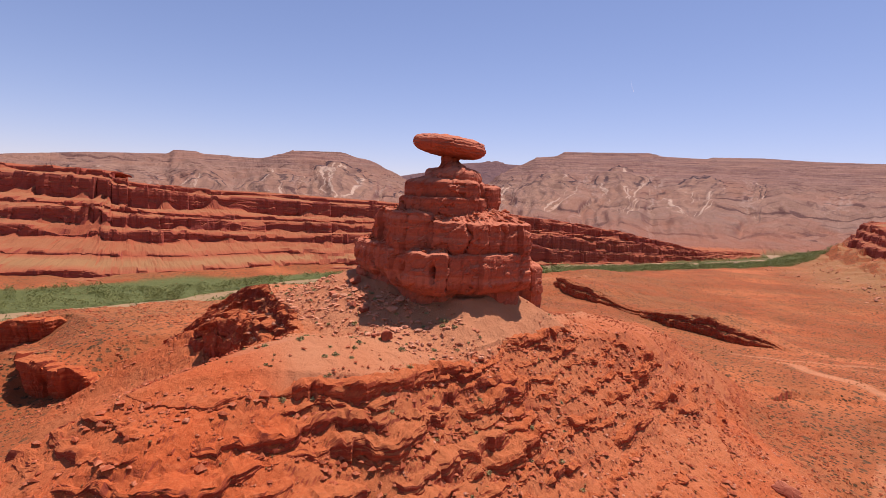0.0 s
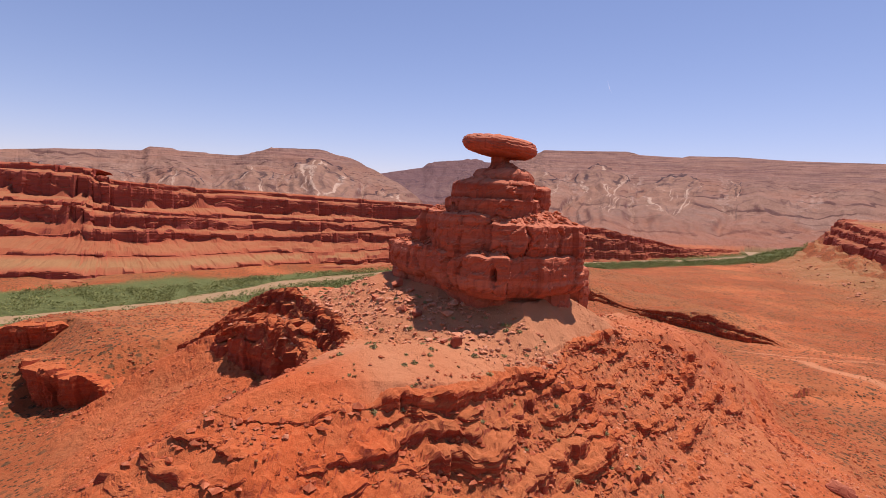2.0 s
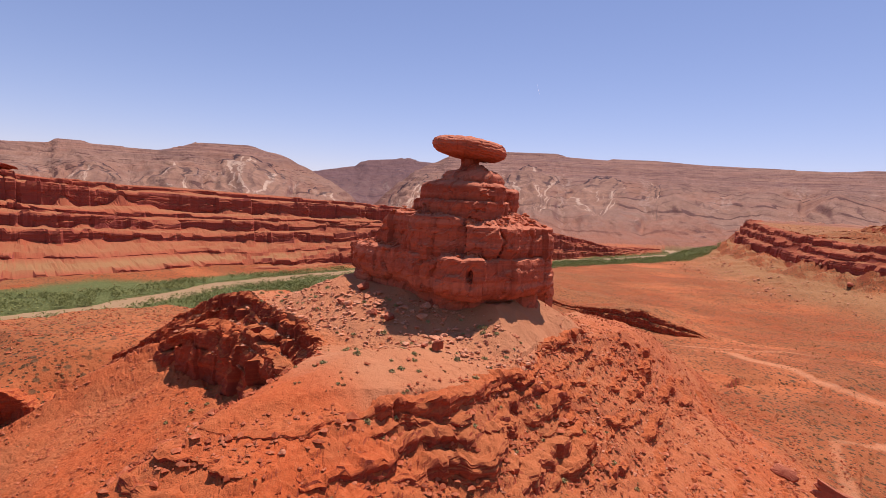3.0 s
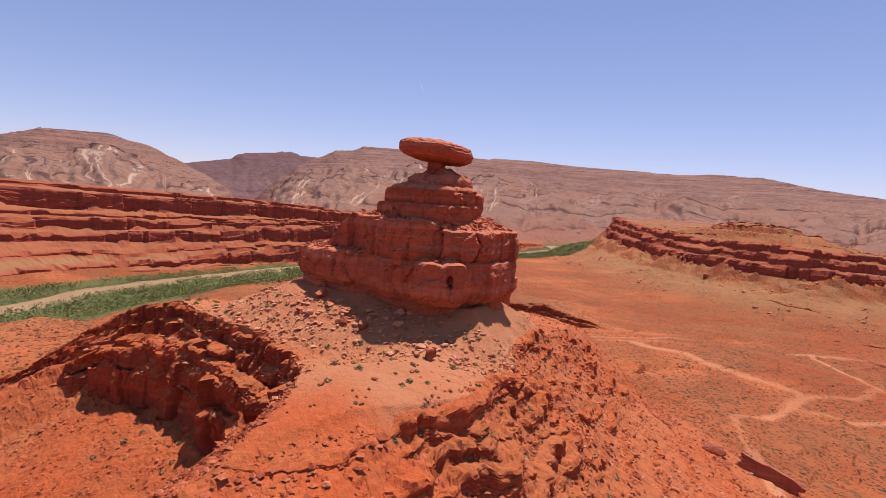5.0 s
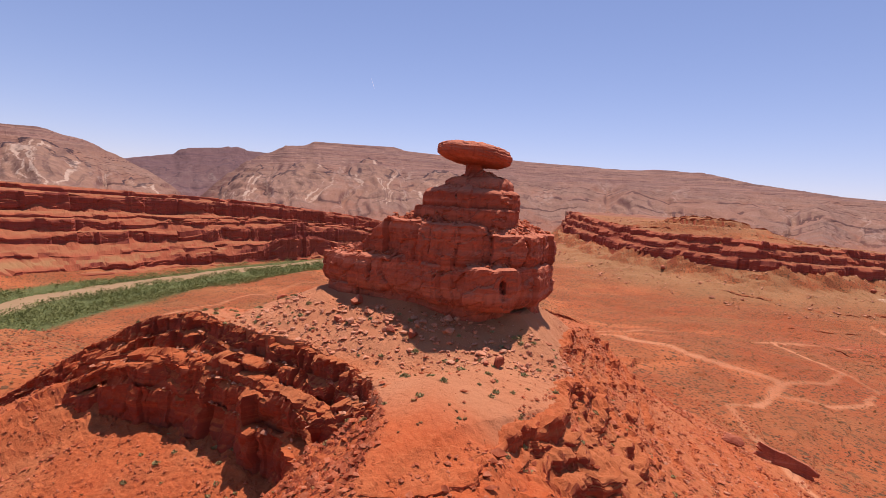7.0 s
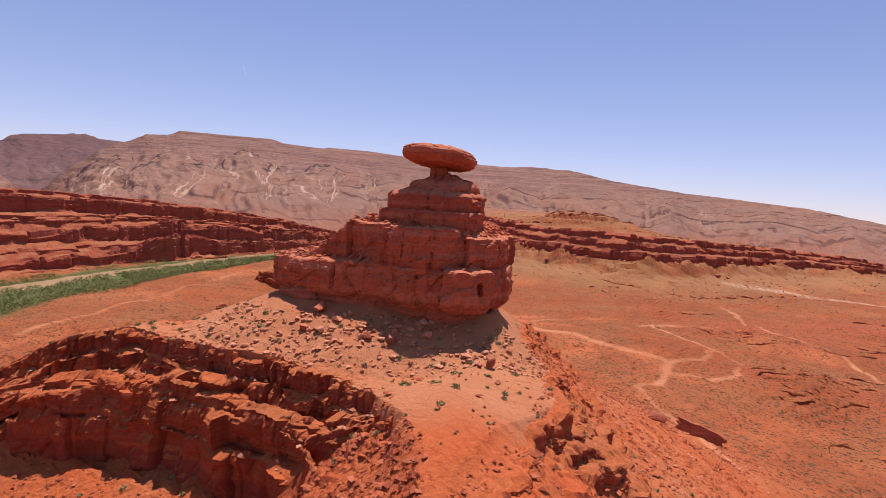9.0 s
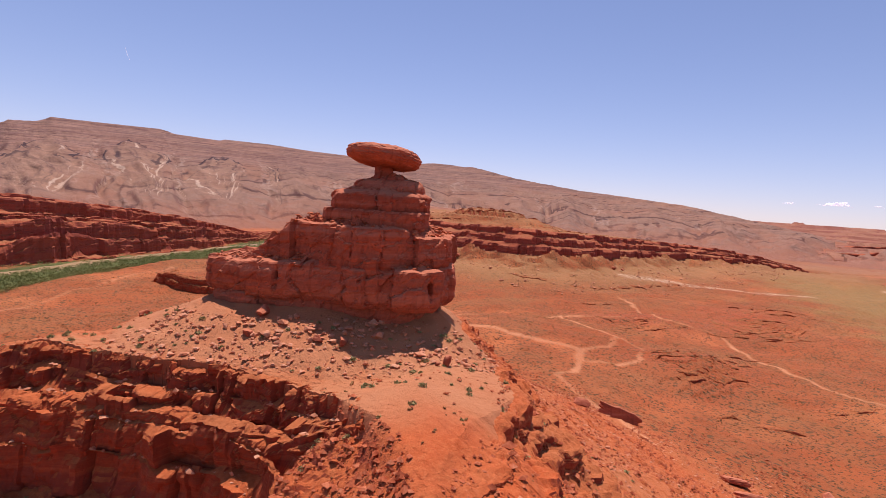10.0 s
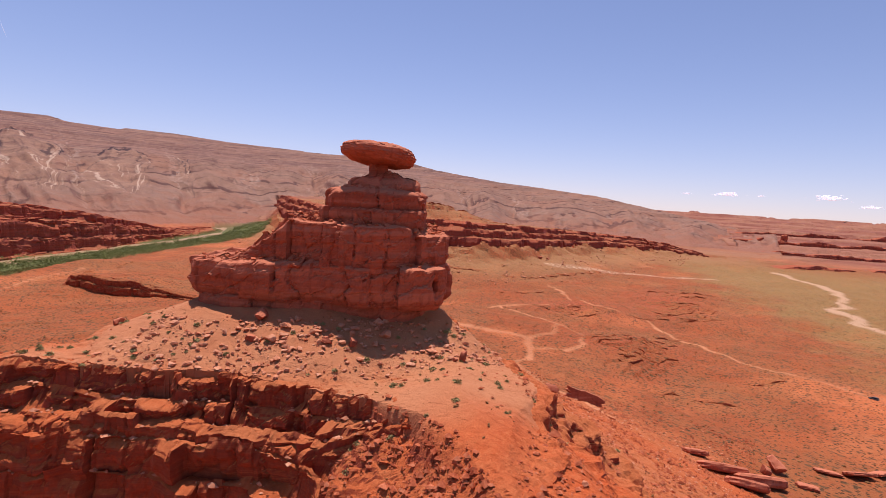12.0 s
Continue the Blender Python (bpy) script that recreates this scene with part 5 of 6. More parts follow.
def build_loose():
    # rubble on the hill's benches and the talus under the butte
    def off_butte(x, y):
        return along(CORE, x, y)[0] > 13

    def off_plateau(x, y):
        d, side, top = along(HILL_EDGE, x, y)
        return (side < 0) | (along(RIM_WEST, x, y)[1] < 0) | (x > 25)
    x, y = place(58000, -110, 130, 50, 215, lambda x, y: (fbm(x / 9, y / 9, 3, 91) > -0.1) & off_butte(x, y) & (off_plateau(x, y) | (RNG.random(len(x)) < 0.12)))
    ob = scatter("hill_rubble", x, y, 0.08 + 0.42 * RNG.random(len(x)) ** 4, RUBBLE, 0.6, 0.45, stretch=0.5, shape=(OCT_V, OCT_F))
    tagged(ob, "broken sandstone rubble scattered over the hill", "rubble", kind="stuff")
    x, y = place(9000, -66, -30, 66, 114, lambda x, y: (along(RIM_WEST, x, y)[1] < 0) & (fbm(x / 5, y / 5, 3, 99) > -0.15))
    ob = scatter("ridge_rubble", x, y, 0.10 + 0.62 * RNG.random(len(x)) ** 4, RUBBLE, 0.6, 0.45, stretch=0.5, shape=(OCT_V, OCT_F))
    tagged(ob, "red rubble on the slope below the plateau rim", "rubble", kind="stuff")
    bench = np.concatenate(BENCHES)
    bench = bench[RNG.random(len(bench)) < 0.5]
    x, y = bench[:, 0] + RNG.normal(0, 0.3, len(bench)), bench[:, 1] + RNG.normal(0, 0.3, len(bench))
    ob = scatter("bench_debris", x, y, 0.12 + 0.65 * RNG.random(len(x)) ** 3, TALUS, 0.6, 0.45, stretch=0.5, shape=(OCT_V, OCT_F), z=bench[:, 2])
    tagged(ob, "pale and red debris lying on the cliff's benches", "rubble", kind="stuff")
    feet = np.concatenate(LEDGE_FEET)
    feet = np.repeat(feet, 2, 0)
    x, y = feet[:, 0] + RNG.normal(0, 0.9, len(feet)), feet[:, 1] + RNG.normal(0, 0.9, len(feet))
    ob = scatter("ledge_blocks", x, y, 0.12 + 0.75 * RNG.random(len(x)) ** 3, RUBBLE, 0.6, 0.4, stretch=0.5, shape=(OCT_V, OCT_F))
    tagged(ob, "angular red blocks fallen along the hill's ledges", "rubble", kind="stuff")
    x, y = place(15000, -48, 12, 92, 168, lambda x, y: (along(CORE, x, y)[0] > 14) & (along(CORE, x, y)[0] < 32) & (RNG.random(len(x)) < 0.7))
    ob = scatter("talus", x, y, 0.07 + 0.60 * RNG.random(len(x)) ** 8, TALUS, 0.6, 0.42, stretch=0.55)
    tagged(ob, "pale fallen sandstone blocks on the talus slope", "rubble", kind="stuff")
    x, y = place(7000, -5, 100, 55, 150, lambda x, y: off_butte(x, y) & (fbm(x / 12, y / 12, 2, 96) > -0.2))
    ob = scatter("pale_chips", x, y, 0.07 + 0.38 * RNG.random(len(x)) ** 5, TALUS, 0.5, 0.42, stretch=0.6, shape=(OCT_V, OCT_F))
    tagged(ob, "pale sandstone chips strewn down the hillside", "rubble", kind="stuff")
    x, y = place(9000, -270, -80, 170, 345, lambda x, y: fbm(x / 14, y / 14, 3, 97) > -0.15)
    ob = scatter("slope_rubble", x, y, 0.12 + 0.7 * RNG.random(len(x)) ** 4, RUBBLE, 0.6, 0.45, stretch=0.5, shape=(OCT_V, OCT_F))
    tagged(ob, "red rubble scattered over the lower slopes", "rubble", kind="stuff")
    x, y = place(9000, 480, 1200, 180, 900, lambda x, y: (along(MESA, x, y)[0] < 150) & (fbm(x / 60, y / 60, 3, 98) > -0.1))
    ob = scatter("mesa_debris", x, y, 0.4 + 2.0 * RNG.random(len(x)) ** 4, TALUS, 0.6, 0.45, stretch=0.5, shape=(OCT_V, OCT_F))
    tagged(ob, "fallen sandstone blocks on the mesa's talus and benches", "rubble", kind="stuff")
    tops = np.concatenate(LEDGE_TOPS)
    tops = tops[RNG.random(len(tops)) < 0.5]
    ob = scatter("ledge_debris", tops[:, 0], tops[:, 1], 0.14 + 0.55 * RNG.random(len(tops)) ** 3, RUBBLE, 0.6, 0.42, stretch=0.5, z=tops[:, 2])
    tagged(ob, "broken sandstone debris lying on the butte's ledges", "rubble", kind="stuff")
    # scrub over the flats
    def on_flats(x, y):
        d = along(RIVER, x, y)[0]
        return (d > 60) & (np.hypot((x + 5) / 1.2, y - 128) > 118) & (along(BANK, x, y)[1] < 0) & (fbm(x / 40, y / 40, 3, 92) > -0.35) & (np.hypot(x, y) < 950) & (along(MESA, x, y)[1] < 0) & (np.arctan2(x, y) > -0.95)
    x, y = place(36000, -330, 800, -120, 640, on_flats)
    ob = scatter("desert_scrub", x, y, 0.20 + 0.48 * RNG.random(len(x)) ** 2, SCRUB, 0.6, 0.35, shape=(OCT_V, OCT_F))
    tagged(ob, "low grey-green desert scrub dotted over red soil", "scrub", kind="stuff")
    x, y = place(3000, -150, 150, 50, 250, lambda x, y: off_butte(x, y) & (fbm(x / 15, y / 15, 2, 93) > -0.1))
    ob = scatter("hill_scrub", x, y, 0.10 + 0.26 * RNG.random(len(x)) ** 2, SCRUB, 0.7, 0.35, pieces=2)
    tagged(ob, "small dry shrubs on the hill", "scrub", kind="stuff")


build_loose()


def build_bank_trees():
    """Tamarisk thickets along the river: leafy tufts over a few stems."""
    pts = np.array(RIVER[1:-1], float)
    seg = np.concatenate([[0], np.cumsum(np.hypot(*np.diff(pts, axis=0).T))])
    n = 10500
    t = RNG.uniform(0, seg[-1], n)
    px, py = np.interp(t, seg, pts[:, 0]), np.interp(t, seg, pts[:, 1])
    qx, qy = np.interp(t + 4, seg, pts[:, 0]), np.interp(t + 4, seg, pts[:, 1])
    ln = np.hypot(qx - px, qy - py) + 1e-6
    near_side = RNG.random(n) < np.interp(px, (-260, -120, 0), (0.5, 0.75, 0.93))
    off = np.where(near_side, -RNG.uniform(14, np.interp(px, GREEN_X, GREEN_NEAR)), RNG.uniform(14, np.interp(px, GREEN_X, GREEN_FAR) + 1))
    x, y = px - (qy - py) / ln * off, py + (qx - px) / ln * off
    keep = (along(BANK, x, y)[1] < 0) & (np.hypot(x, y) < 1330) & (fbm(x / 30, y / 30, 2, 95) > -0.45)
    x, y = x[keep], y[keep]
    n = len(x)
    z = height(x, y)
    size = RNG.uniform(1.7, 3.7, n)
    tufts = 24
    c = RNG.normal(0, 0.48, (n, tufts, 3)) * size[:, None, None] * np.array([1.15, 1.15, 0.75])
    c[..., 2] = np.abs(c[..., 2] + 0.75 * size[:, None])
    a, b = RNG.normal(0, 1, (2, n, tufts, 3))
    a, b = a / np.linalg.norm(a, axis=-1, keepdims=True), b / np.linalg.norm(b, axis=-1, keepdims=True)
    s = (0.21 * size)[:, None, None] * RNG.uniform(0.7, 1.4, (n, tufts, 1))
    base = np.stack([x, y, z], -1)[:, None, :]
    tri = np.stack([base + c + a * s, base + c + b * s, base + c - (a + b) * s * 0.6], 2).reshape(-1, 3)
    ob = mesh_object("riverside_thicket", tri, np.arange(len(tri)).reshape(-1, 3), LEAVES)
    tagged(ob, "green tamarisk and willow thickets lining the river", "trees", kind="stuff")


build_bank_trees()


# ---- single rocks ----
def rock_mesh(name, seed, subdiv=3, angular=0.95):
    """A weathered block: a rounded lump cut by flat breaks."""
    rnd = random.Random(seed)
    bm = bmesh.new()
    bmesh.ops.create_icosphere(bm, subdivisions=subdiv, radius=1.0)
    cuts = [(Vector((rnd.gauss(0, 1), rnd.gauss(0, 1), rnd.gauss(0, 0.7))).normalized(), rnd.uniform(0.45, 0.8)) for _ in range(14)]
    for v in bm.verts:
        p = v.co.copy()
        for nrm, dist in cuts:
            over = p.dot(nrm) - dist
            if over > 0:
                p -= nrm * over * (0.5 + angular * 0.5)
        p *= 1 + 0.10 * noise.noise(v.co * 2.1 + Vector((seed, 0, 0))) + 0.04 * noise.noise(v.co * 6 + Vector((0, seed, 0)))
        v.co = p
    me = bpy.data.meshes.new(name)
    bm.to_mesh(me)
    bm.free()
    return me


def ground_z(x, y):
    return float(height([x], [y])[0])


ROCKS = [rock_mesh("boulder", k) for k in range(7)]
PALE_ROCKS = [rock_mesh("fallen_block", k + 20) for k in range(7)]
for me in ROCKS:
    me.materials.append(SANDSTONE)
for me in PALE_ROCKS:
    me.materials.append(TALUS)


def boulder(x, y, sx, sy, sz, turn=0.0, k=0, tilt=0.0, label="rounded red sandstone boulder on the dusty slope", group="", sink=0.25, name="boulder"):
    ob = new(name, (PALE_ROCKS if group else ROCKS)[k % len(ROCKS)])
    ob.matrix_basis = pose(x, y, ground_z(x, y) + sz * (1 - sink) * 0.8, tilt, tilt * 0.6, turn) @ Matrix.Diagonal((sx, sy, sz, 1))
    return tagged(ob, label, "boulder", group)


boulder(-9.8, 104.6, 1.35, 1.2, 1.45, 20, 1, 6, "solitary dark red boulder on the pale plateau")
boulder(-12.6, 104.9, 0.8, 0.7, 0.5, 50, 2, 0, "low red rock beside the solitary boulder")
boulder(-34.5, 184.0, 2.2, 1.5, 1.0, 30, 3, 0, "pale sandstone block on the ridge crest")
boulder(-23.5, 147.5, 2.4, 1.8, 1.7, 10, 4, 8, "large pale block fallen below the butte")
boulder(-29.0, 144.5, 1.6, 1.3, 1.0, 70, 5, 5, "pale block half buried in talus")
boulder(-17.5, 126.5, 1.5, 1.9, 1.2, 110, 6, 10, "fallen sandstone block at the foot of the butte")
boulder(-21.0, 131.0, 1.2, 1.6, 0.9, 40, 0, 4, "fallen sandstone block at the foot of the butte")
boulder(562, 544, 5.5, 4.0, 3.4, 15, 2, 5, "big fallen block on the mesa's talus")
boulder(719, 357, 6.0, 3.2, 3.0, 75, 3, 5, "fallen block below the mesa cliff")
boulder(742, 352, 6.5, 3.2, 2.4, 20, 5, 5, "long fallen block below the mesa cliff")

pick = random.Random(5)
count = 0
while count < 45:   # fallen blocks round the butte and on the benches
    bx, by = pick.uniform(-48, 45), pick.uniform(70, 172)
    d = float(along(CORE, np.array([bx]), np.array([by]))[0][0])
    if d < 14 or (d > 30 and pick.random() < 0.55):
        continue
    bs = 0.24 + 0.62 * pick.random() ** 3
    boulder(bx, by, bs * pick.uniform(0.8, 1.4), bs, bs * pick.uniform(0.5, 0.9), pick.uniform(0, 360), pick.randrange(7), pick.uniform(-12, 12),
            "weathered sandstone block fallen on the rubble slope", "fallen blocks")
    count += 1


count = 0
while count < 26:   # larger blocks on the western talus
    bx, by = pick.uniform(-34, -8), pick.uniform(112, 158)
    d = float(along(CORE, np.array([bx]), np.array([by]))[0][0])
    if d < 14.5 or d > 25:
        continue
    bs = 0.6 + 1.1 * pick.random() ** 2
    boulder(bx, by, bs * pick.uniform(0.9, 1.6), bs, bs * pick.uniform(0.4, 0.8), pick.uniform(0, 360), pick.randrange(7), pick.uniform(-14, 14),
            "large pale sandstone block on the talus below the butte", "fallen blocks")
    count += 1


def slab(x, y, length, width, thick, turn, tilt, dip, label, seed, lift=0.0):
    """A thick plate of bedded sandstone with broken edges."""
    rnd = random.Random(seed)
    bm = bmesh.new()
    n, rows = 26, 5
    rim = []
    for k in range(n):
        a = 2 * math.pi * k / n
        c, s_ = math.cos(a), math.sin(a)
        q = (abs(c) ** 7 + abs(s_) ** 7) ** (-1 / 7) * rnd.uniform(0.80, 1.04)
        rim.append((c * q * length / 2, s_ * q * width / 2))
    rings = []
    for r in range(rows):
        h = r / (rows - 1)
        inset = 1 - 0.10 * abs(h - 0.5) * 2 + (0.04 if r % 2 else -0.02)
        rings.append([bm.verts.new((px * inset + rnd.uniform(-0.1, 0.1), py * inset + rnd.uniform(-0.1, 0.1), (h - 0.5) * thick)) for px, py in rim])
    for a, b in zip(rings[:-1], rings[1:]):
        for k in range(n):
            bm.faces.new((a[k], a[(k + 1) % n], b[(k + 1) % n], b[k]))
    for ring_, flip, sgn in ((rings[0], True, -1), (rings[-1], False, 1)):
        inner = [bm.verts.new((v.co.x * 0.55, v.co.y * 0.55, v.co.z + sgn * rnd.uniform(0.02, 0.10) * thick)) for v in ring_]
        for k in range(n):
            q = (ring_[k], ring_[(k + 1) % n], inner[(k + 1) % n], inner[k])
            bm.faces.new(q[::-1] if flip else q)
        bm.faces.new(inner[::-1] if flip else inner)
    me = bpy.data.meshes.new("rock_slab")
    bm.to_mesh(me)
    bm.free()
    me.materials.append(SANDSTONE)
    ob = new("rock_slab", me)
    ob.matrix_basis = pose(x, y, ground_z(x, y) + lift, dip, tilt, turn)
    return tagged(ob, label, "rock slab", "loose slabs below the hill")


slab(90.9, 105.6, 17.5, 5.6, 1.5, -46, 20, 76, "long upturned sandstone slab on the slope's foot", 1, 1.0)
slab(81.5, 115.5, 6, 3.2, 1.2, -50, 12, 50, "broken end of an upturned sandstone slab", 2, 0.8)
slab(83, 67, 8, 4.5, 1.5, -62, 6, -18, "tilted flat sandstone slab on red soil", 3, 0.9)
slab(74, 59, 15, 6, 2.2, -58, 8, -24, "large tilted sandstone slab with a shaded underside", 4, 1.3)
slab(77, 49, 18, 6.5, 2.8, -50, 9, -22, "large tilted sandstone slab with a shaded underside", 5, 1.3)
slab(66, 52, 12, 5.5, 2.2, -64, 10, -30, "tilted sandstone slab leaning on its neighbour", 6, 1.4)
slab(90, 36, 7, 4, 1.1, -80, 4, -8, "thin flat sandstone slab on red soil", 7, 0.5)
slab(74, 35, 9, 5.5, 1.4, -70, 4, -9, "thin flat sandstone slab on red soil", 8, 0.5)
slab(117, 20, 12, 6, 1.2, -45, 8, -26, "tilted sandstone slab among loose rocks", 9, 1.1)
slab(111, 29, 8, 4.5, 0.8, -75, 5, -12, "thin flat sandstone slab on red soil", 10, 0.6)
slab(126, 13, 9, 5, 1.0, -30, 6, -20, "tilted sandstone slab among loose rocks", 11, 0.8)
boulder(96, 44, 4.2, 3.2, 3.4, 30, 4, 6, "dark rounded outcrop boulder among the slabs")
boulder(91, 47, 2.6, 2.2, 2.0, 80, 6, 6, "dark rounded outcrop boulder among the slabs")


def hoodoo(x, y):
    b = tagged(new("hoodoo"), "square-topped rock pillar standing on the cliff rim", "rock pillar")
    z = ground_z(x, y)
    tier("pillar", ring(x, y, 4.2, 3.4, 9, 0.3, 3, 0.15), z - 6, z + 7, b, seed=90, under=0, round_top=0.6, crack=0.4, rough=0.6, step=0.8)
    tier("pillar_cap", ring(x + 0.4, y, 5.6, 4.6, 9, 0.1, 4, 0.12), z + 6.4, z + 10.5, b, seed=91, under=1.0, round_top=0.9, crack=0.4, rough=0.6, step=0.8)


hoodoo(246, 905)


def distant_butte(x, y, r, tall, seed):
    """A small mesa far out on the plain: a stub of cliff on a cone of talus."""
    b = tagged(new("distant_butte"), "small red butte on a talus cone far out on the plain", "rock formation")
    z = ground_z(x, y)
    tier("talus_cone", ring(x, y, 2.6 * r, 2.2 * r, 16, 0.2, seed, 0.12), z - 8, z + 0.45 * tall, b, seed=seed, under=-2.0, round_top=1.0, crack=0.2, rough=1.0, step=4.0, batter=1.5 * r)
    tier("cliff_stub", ring(x, y, r, 0.8 * r, 10, 0.4, seed + 1, 0.15), z + 0.40 * tall, z + tall, b, seed=seed + 2, under=0, round_top=1.0, crack=0.6, rough=1.2, step=3.0)


distant_butte(2100, -20, 11, 30, 71)


# ---- small clouds low over the plain, and a vapour trail ----
def vapour_material(name, colour, glow):
    m, nt, bsdf = material(name)
    bsdf.inputs["Base Color"].default_value = (*colour, 1)
    bsdf.inputs["Emission Color"].default_value = (*colour, 1)
    bsdf.inputs["Emission Strength"].default_value = glow
    return m


# emission supplies the sunlit brightness of the clouds and trail
CLOUD = vapour_material("white_cloud", (0.88, 0.88, 0.92), 0.55)


def cloud(az, up, wide, seed):
    """A flat wisp of small puffs, thinning to its ends."""
    rng = np.random.default_rng(seed)
    n, far = 60, 4700.0
    a = radians(az)
    u = rng.normal(0, 0.30, n) * wide
    h = rng.normal(0, 0.035, n) * wide + 0.05 * wide * np.cos(u / wide * 3)
    r = wide * rng.uniform(0.02, 0.07, n) * np.exp(-(u / (0.55 * wide)) ** 2)
    cx, cy = far * math.sin(a) + u * math.cos(a), far * math.cos(a) - u * math.sin(a)
    v = ICO_V[None] * r[:, None, None] * np.array([1.8, 1.8, 0.30]) + np.stack([cx, cy, 100 + far * math.tan(radians(up)) + h], -1)[:, None]
    f = ICO_F[None] + 12 * np.arange(n)[:, None, None]
    tagged(mesh_object("cloud", v.reshape(-1, 3), f.reshape(-1, 3), CLOUD, smooth=True), "small thin white cloud low over the horizon", "cloud", kind="structure")


for az, up, wide, seed in CLOUDS:
    cloud(az, up, wide, seed)


def vapour_trail(az, up):
    """A short bent vapour trail high over the ridge."""
    far, a = 4600.0, radians(az)
    v = []
    for k in range(9):
        q = k / 8 - 0.5
        u, h, w = 34 * q + 10 * q * q, -100 * q, 1.0 * (1 - 1.6 * abs(q))
        for e in (-1, 1):
            for g in (-1, 1):
                v.append(((far + g * w) * math.sin(a) + (u + e * w) * math.cos(a), (far + g * w) * math.cos(a) - (u + e * w) * math.sin(a), 100 + far * math.tan(radians(up)) + h))
    f = [(4 * k + p, 4 * k + q, 4 * k + 4 + q, 4 * k + 4 + p) for k in range(8) for p, q in ((0, 1), (1, 3), (3, 2), (2, 0))]
    tagged(mesh_object("vapour_trail", v, np.array(f), CLOUD), "short white vapour trail in the blue sky", "vapour trail", kind="structure")


vapour_trail(*TRAIL)


# ---- shrubs that stand apart on the plateau ----
def shrub_mesh(seed):
    """A low dry bush: many small leaf blades on short stems."""
    rng = np.random.default_rng(seed)
    n = 130
    d = rng.normal(0, 1, (n, 3))
    d[:, 2] = np.abs(d[:, 2]) * 0.9
    d /= np.linalg.norm(d, axis=1, keepdims=True)
    c = d * rng.uniform(0.35, 1.0, (n, 1)) * np.array([1, 1, 0.75])
    a, b = rng.normal(0, 1, (2, n, 3))
    s_ = rng.uniform(0.10, 0.22, (n, 1))
    tri = np.stack([c + a * s_, c + b * s_, c - (a + b) * 0.5 * s_ + d * 0.1], 1).reshape(-1, 3)
    stem = np.stack([np.zeros((24, 3)) + rng.normal(0, 0.05, (24, 3)), c[:24], c[:24] + 0.03], 1).reshape(-1, 3)
    return np.concatenate([tri, stem]), np.arange((n + 24) * 3).reshape(-1, 3)


def build_shrubs():
    protos = []
    for k in range(4):
        v, f = shrub_mesh(k)
        ob = mesh_object("shrub", v, f, BUSH)
        tagged(ob, "small grey-green desert shrub on the dusty slope", "shrub", "shrubs on the hill")
        protos.append(ob)
    rnd = random.Random(11)
    spots = []
    while len(spots) < 260:
        x, y = rnd.uniform(-75, 30), rnd.uniform(78, 190)
        d = float(along(CORE, np.array([x]), np.array([y]))[0][0])
        if d < 15 or (x + 0.8 * y < 40):
            continue
        spots.append((x, y, rnd.uniform(0.35, 0.85), rnd.uniform(0, 360)))
    zs = height([p[0] for p in spots], [p[1] for p in spots])
    for k, ((x, y, r, t), z) in enumerate(zip(spots, zs)):
        m = pose(x, y, float(z) - 0.03, 0, 0, t) @ Matrix.Scale(r, 4)
        ob = protos[k] if k < 4 else protos[k % 4].copy()
        if k >= 4:
            scene.collection.objects.link(ob)
        ob.matrix_basis = m


build_shrubs()


# ---- a parked car on the track ----
def part(name, bm, mat, parent, label=""):
    me = bpy.data.meshes.new(name)
    bm.to_mesh(me)
    bm.free()
    me.materials.append(mat)
    ob = new(name, me)
    ob.parent = parent
    return tagged(ob, label) if label else ob


def simple_material(name, colour, rough, metal=0.0):
    m, nt, bsdf = material(name)
    bsdf.inputs["Base Color"].default_value = (*colour, 1)
    bsdf.inputs["Roughness"].default_value, bsdf.inputs["Metallic"].default_value = rough, metal
    return m


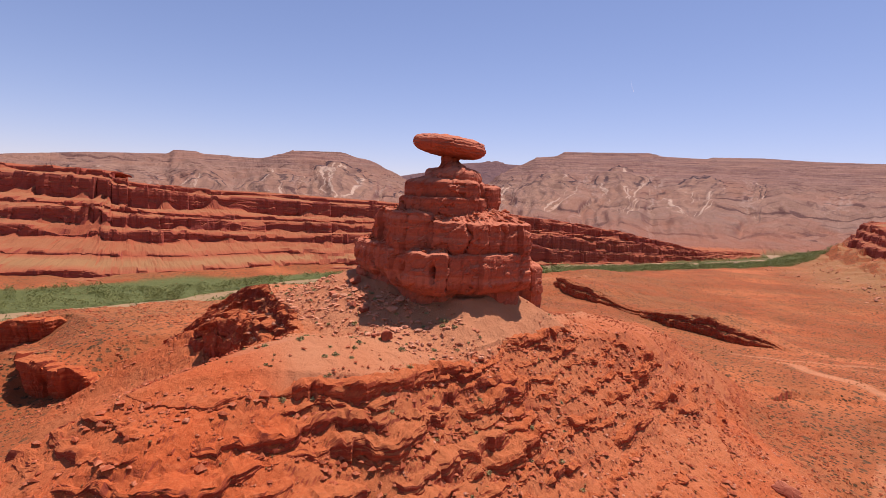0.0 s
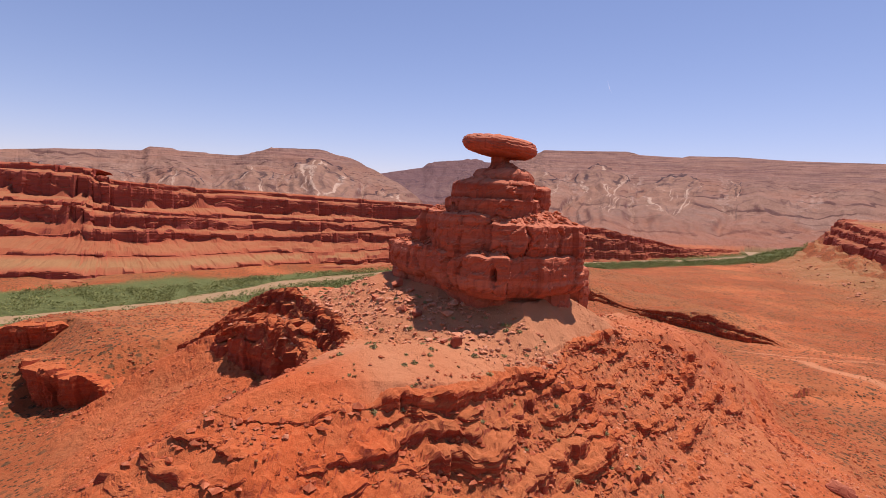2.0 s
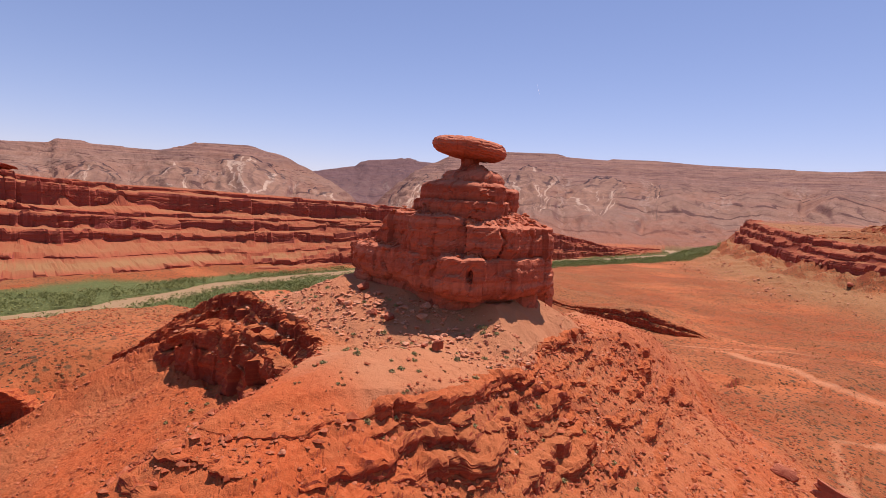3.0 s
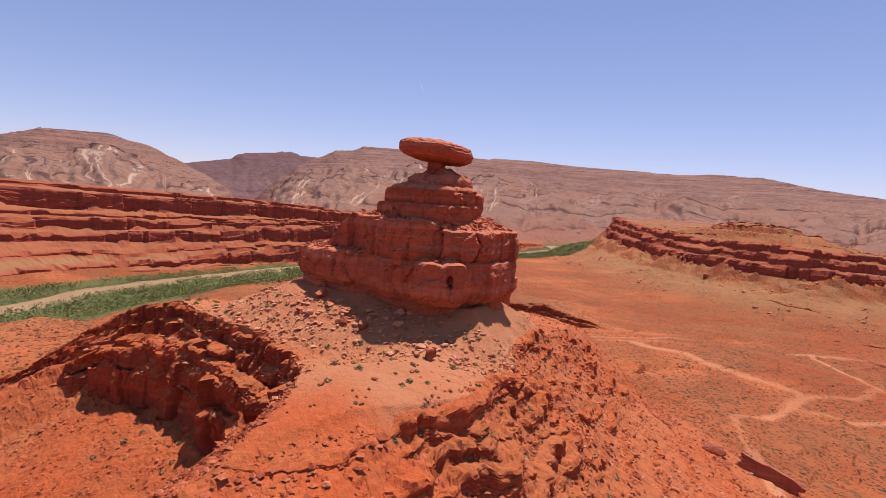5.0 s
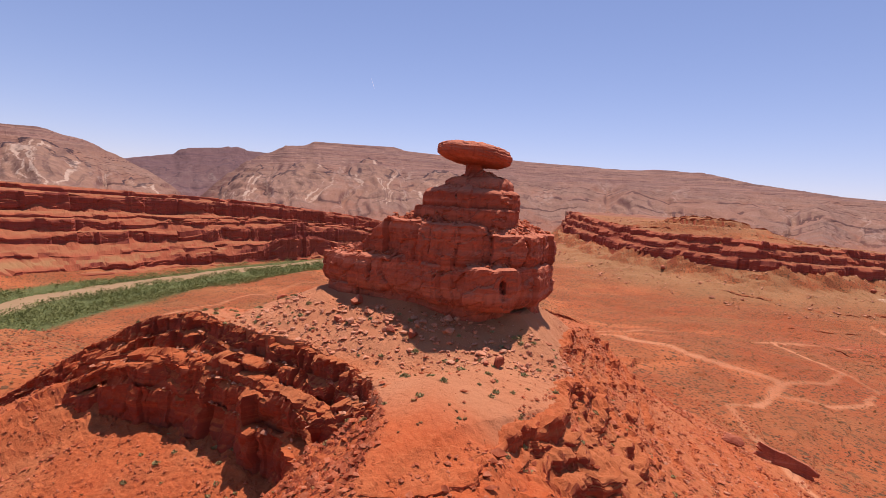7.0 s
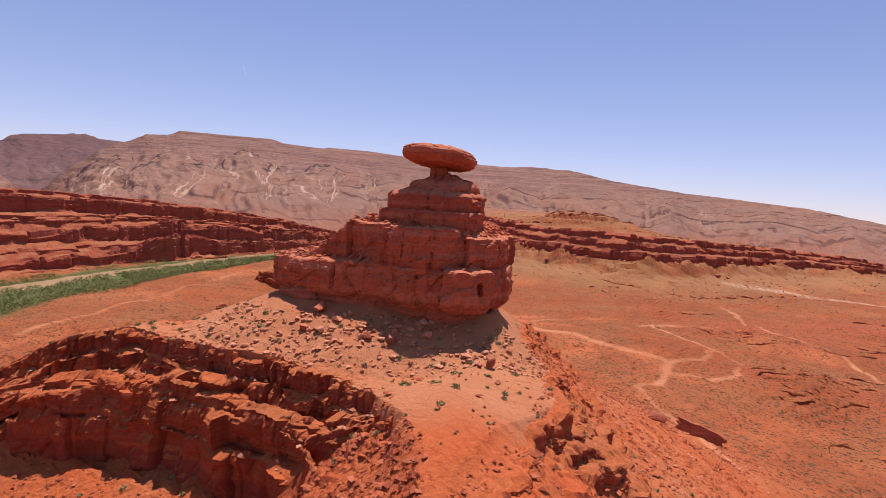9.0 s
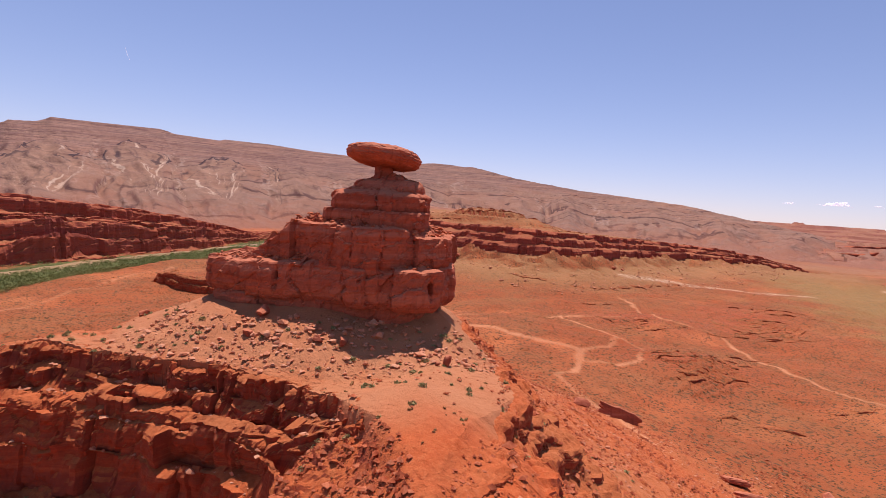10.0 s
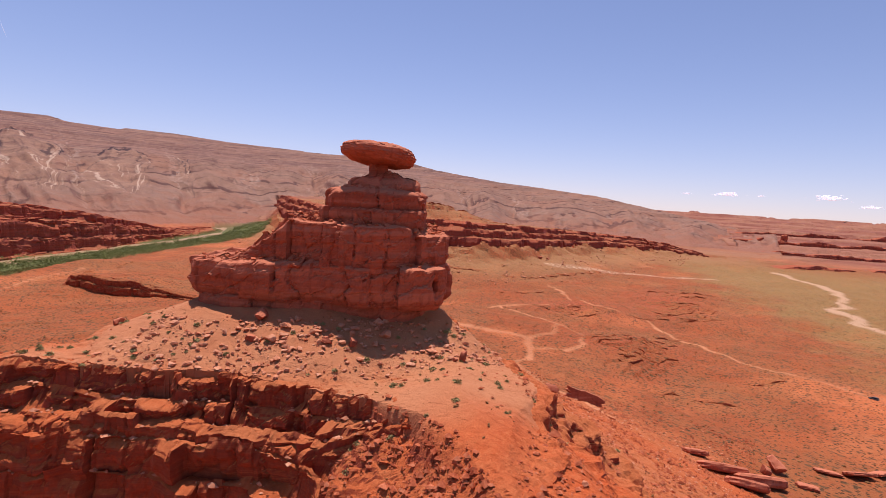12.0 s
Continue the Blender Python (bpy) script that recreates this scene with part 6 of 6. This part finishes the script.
CAR_PAINT = simple_material("dark_car_paint", (0.11, 0.105, 0.10), 0.6)
CAR_GLASS = simple_material("dark_car_glass", (0.02, 0.02, 0.025), 0.35)
TYRE = simple_material("tyre_rubber", (0.02, 0.02, 0.02), 0.8)
RIM = simple_material("wheel_metal", (0.5, 0.5, 0.5), 0.35, 1.0)


def loft(profile, width, inset=0.0):
    bm = bmesh.new()
    sides = [[bm.verts.new((px, sgn * (width / 2 - inset * (pz > 1.0)), pz)) for px, pz in profile] for sgn in (-1, 1)]
    n = len(profile)
    for k in range(n):
        bm.faces.new((sides[0][k], sides[0][(k + 1) % n], sides[1][(k + 1) % n], sides[1][k]))
    bm.faces.new(sides[0][::-1])
    bm.faces.new(sides[1])
    bmesh.ops.recalc_face_normals(bm, faces=bm.faces)
    bmesh.ops.bevel(bm, geom=list(bm.edges), offset=0.06, segments=2, affect="EDGES")
    return bm


def car(x, y, turn):
    c = tagged(new("car"), "small dark grey car parked on the dirt track", "car")
    part("body", loft([(-2.2, 0.35), (2.2, 0.35), (2.25, 0.75), (1.3, 0.98), (-2.15, 1.0), (-2.28, 0.7)], 1.8), CAR_PAINT, c)
    part("cabin", loft([(-2.0, 0.95), (1.2, 0.95), (0.55, 1.58), (-1.7, 1.62)], 1.62, 0.12), CAR_GLASS, c, "dark tinted window band")
    part("roof", loft([(-1.75, 1.56), (0.55, 1.56), (0.4, 1.68), (-1.6, 1.70)], 1.4), CAR_PAINT, c)
    for px in (-1.4, 1.4):
        for py in (-0.85, 0.85):
            bm = bmesh.new()
            bmesh.ops.create_cone(bm, cap_ends=True, segments=18, radius1=0.36, radius2=0.36, depth=0.24, matrix=pose(px, py, 0.36, 90))
            w = part("wheel", bm, TYRE, c)
            bm = bmesh.new()
            bmesh.ops.create_cone(bm, cap_ends=True, segments=12, radius1=0.2, radius2=0.2, depth=0.27, matrix=pose(px, py, 0.36, 90))
            part("rim", bm, RIM, w)
    c.matrix_basis = pose(x, y, ground_z(x, y) + 0.02, 0, 0, turn)


car(262, -6, 60)
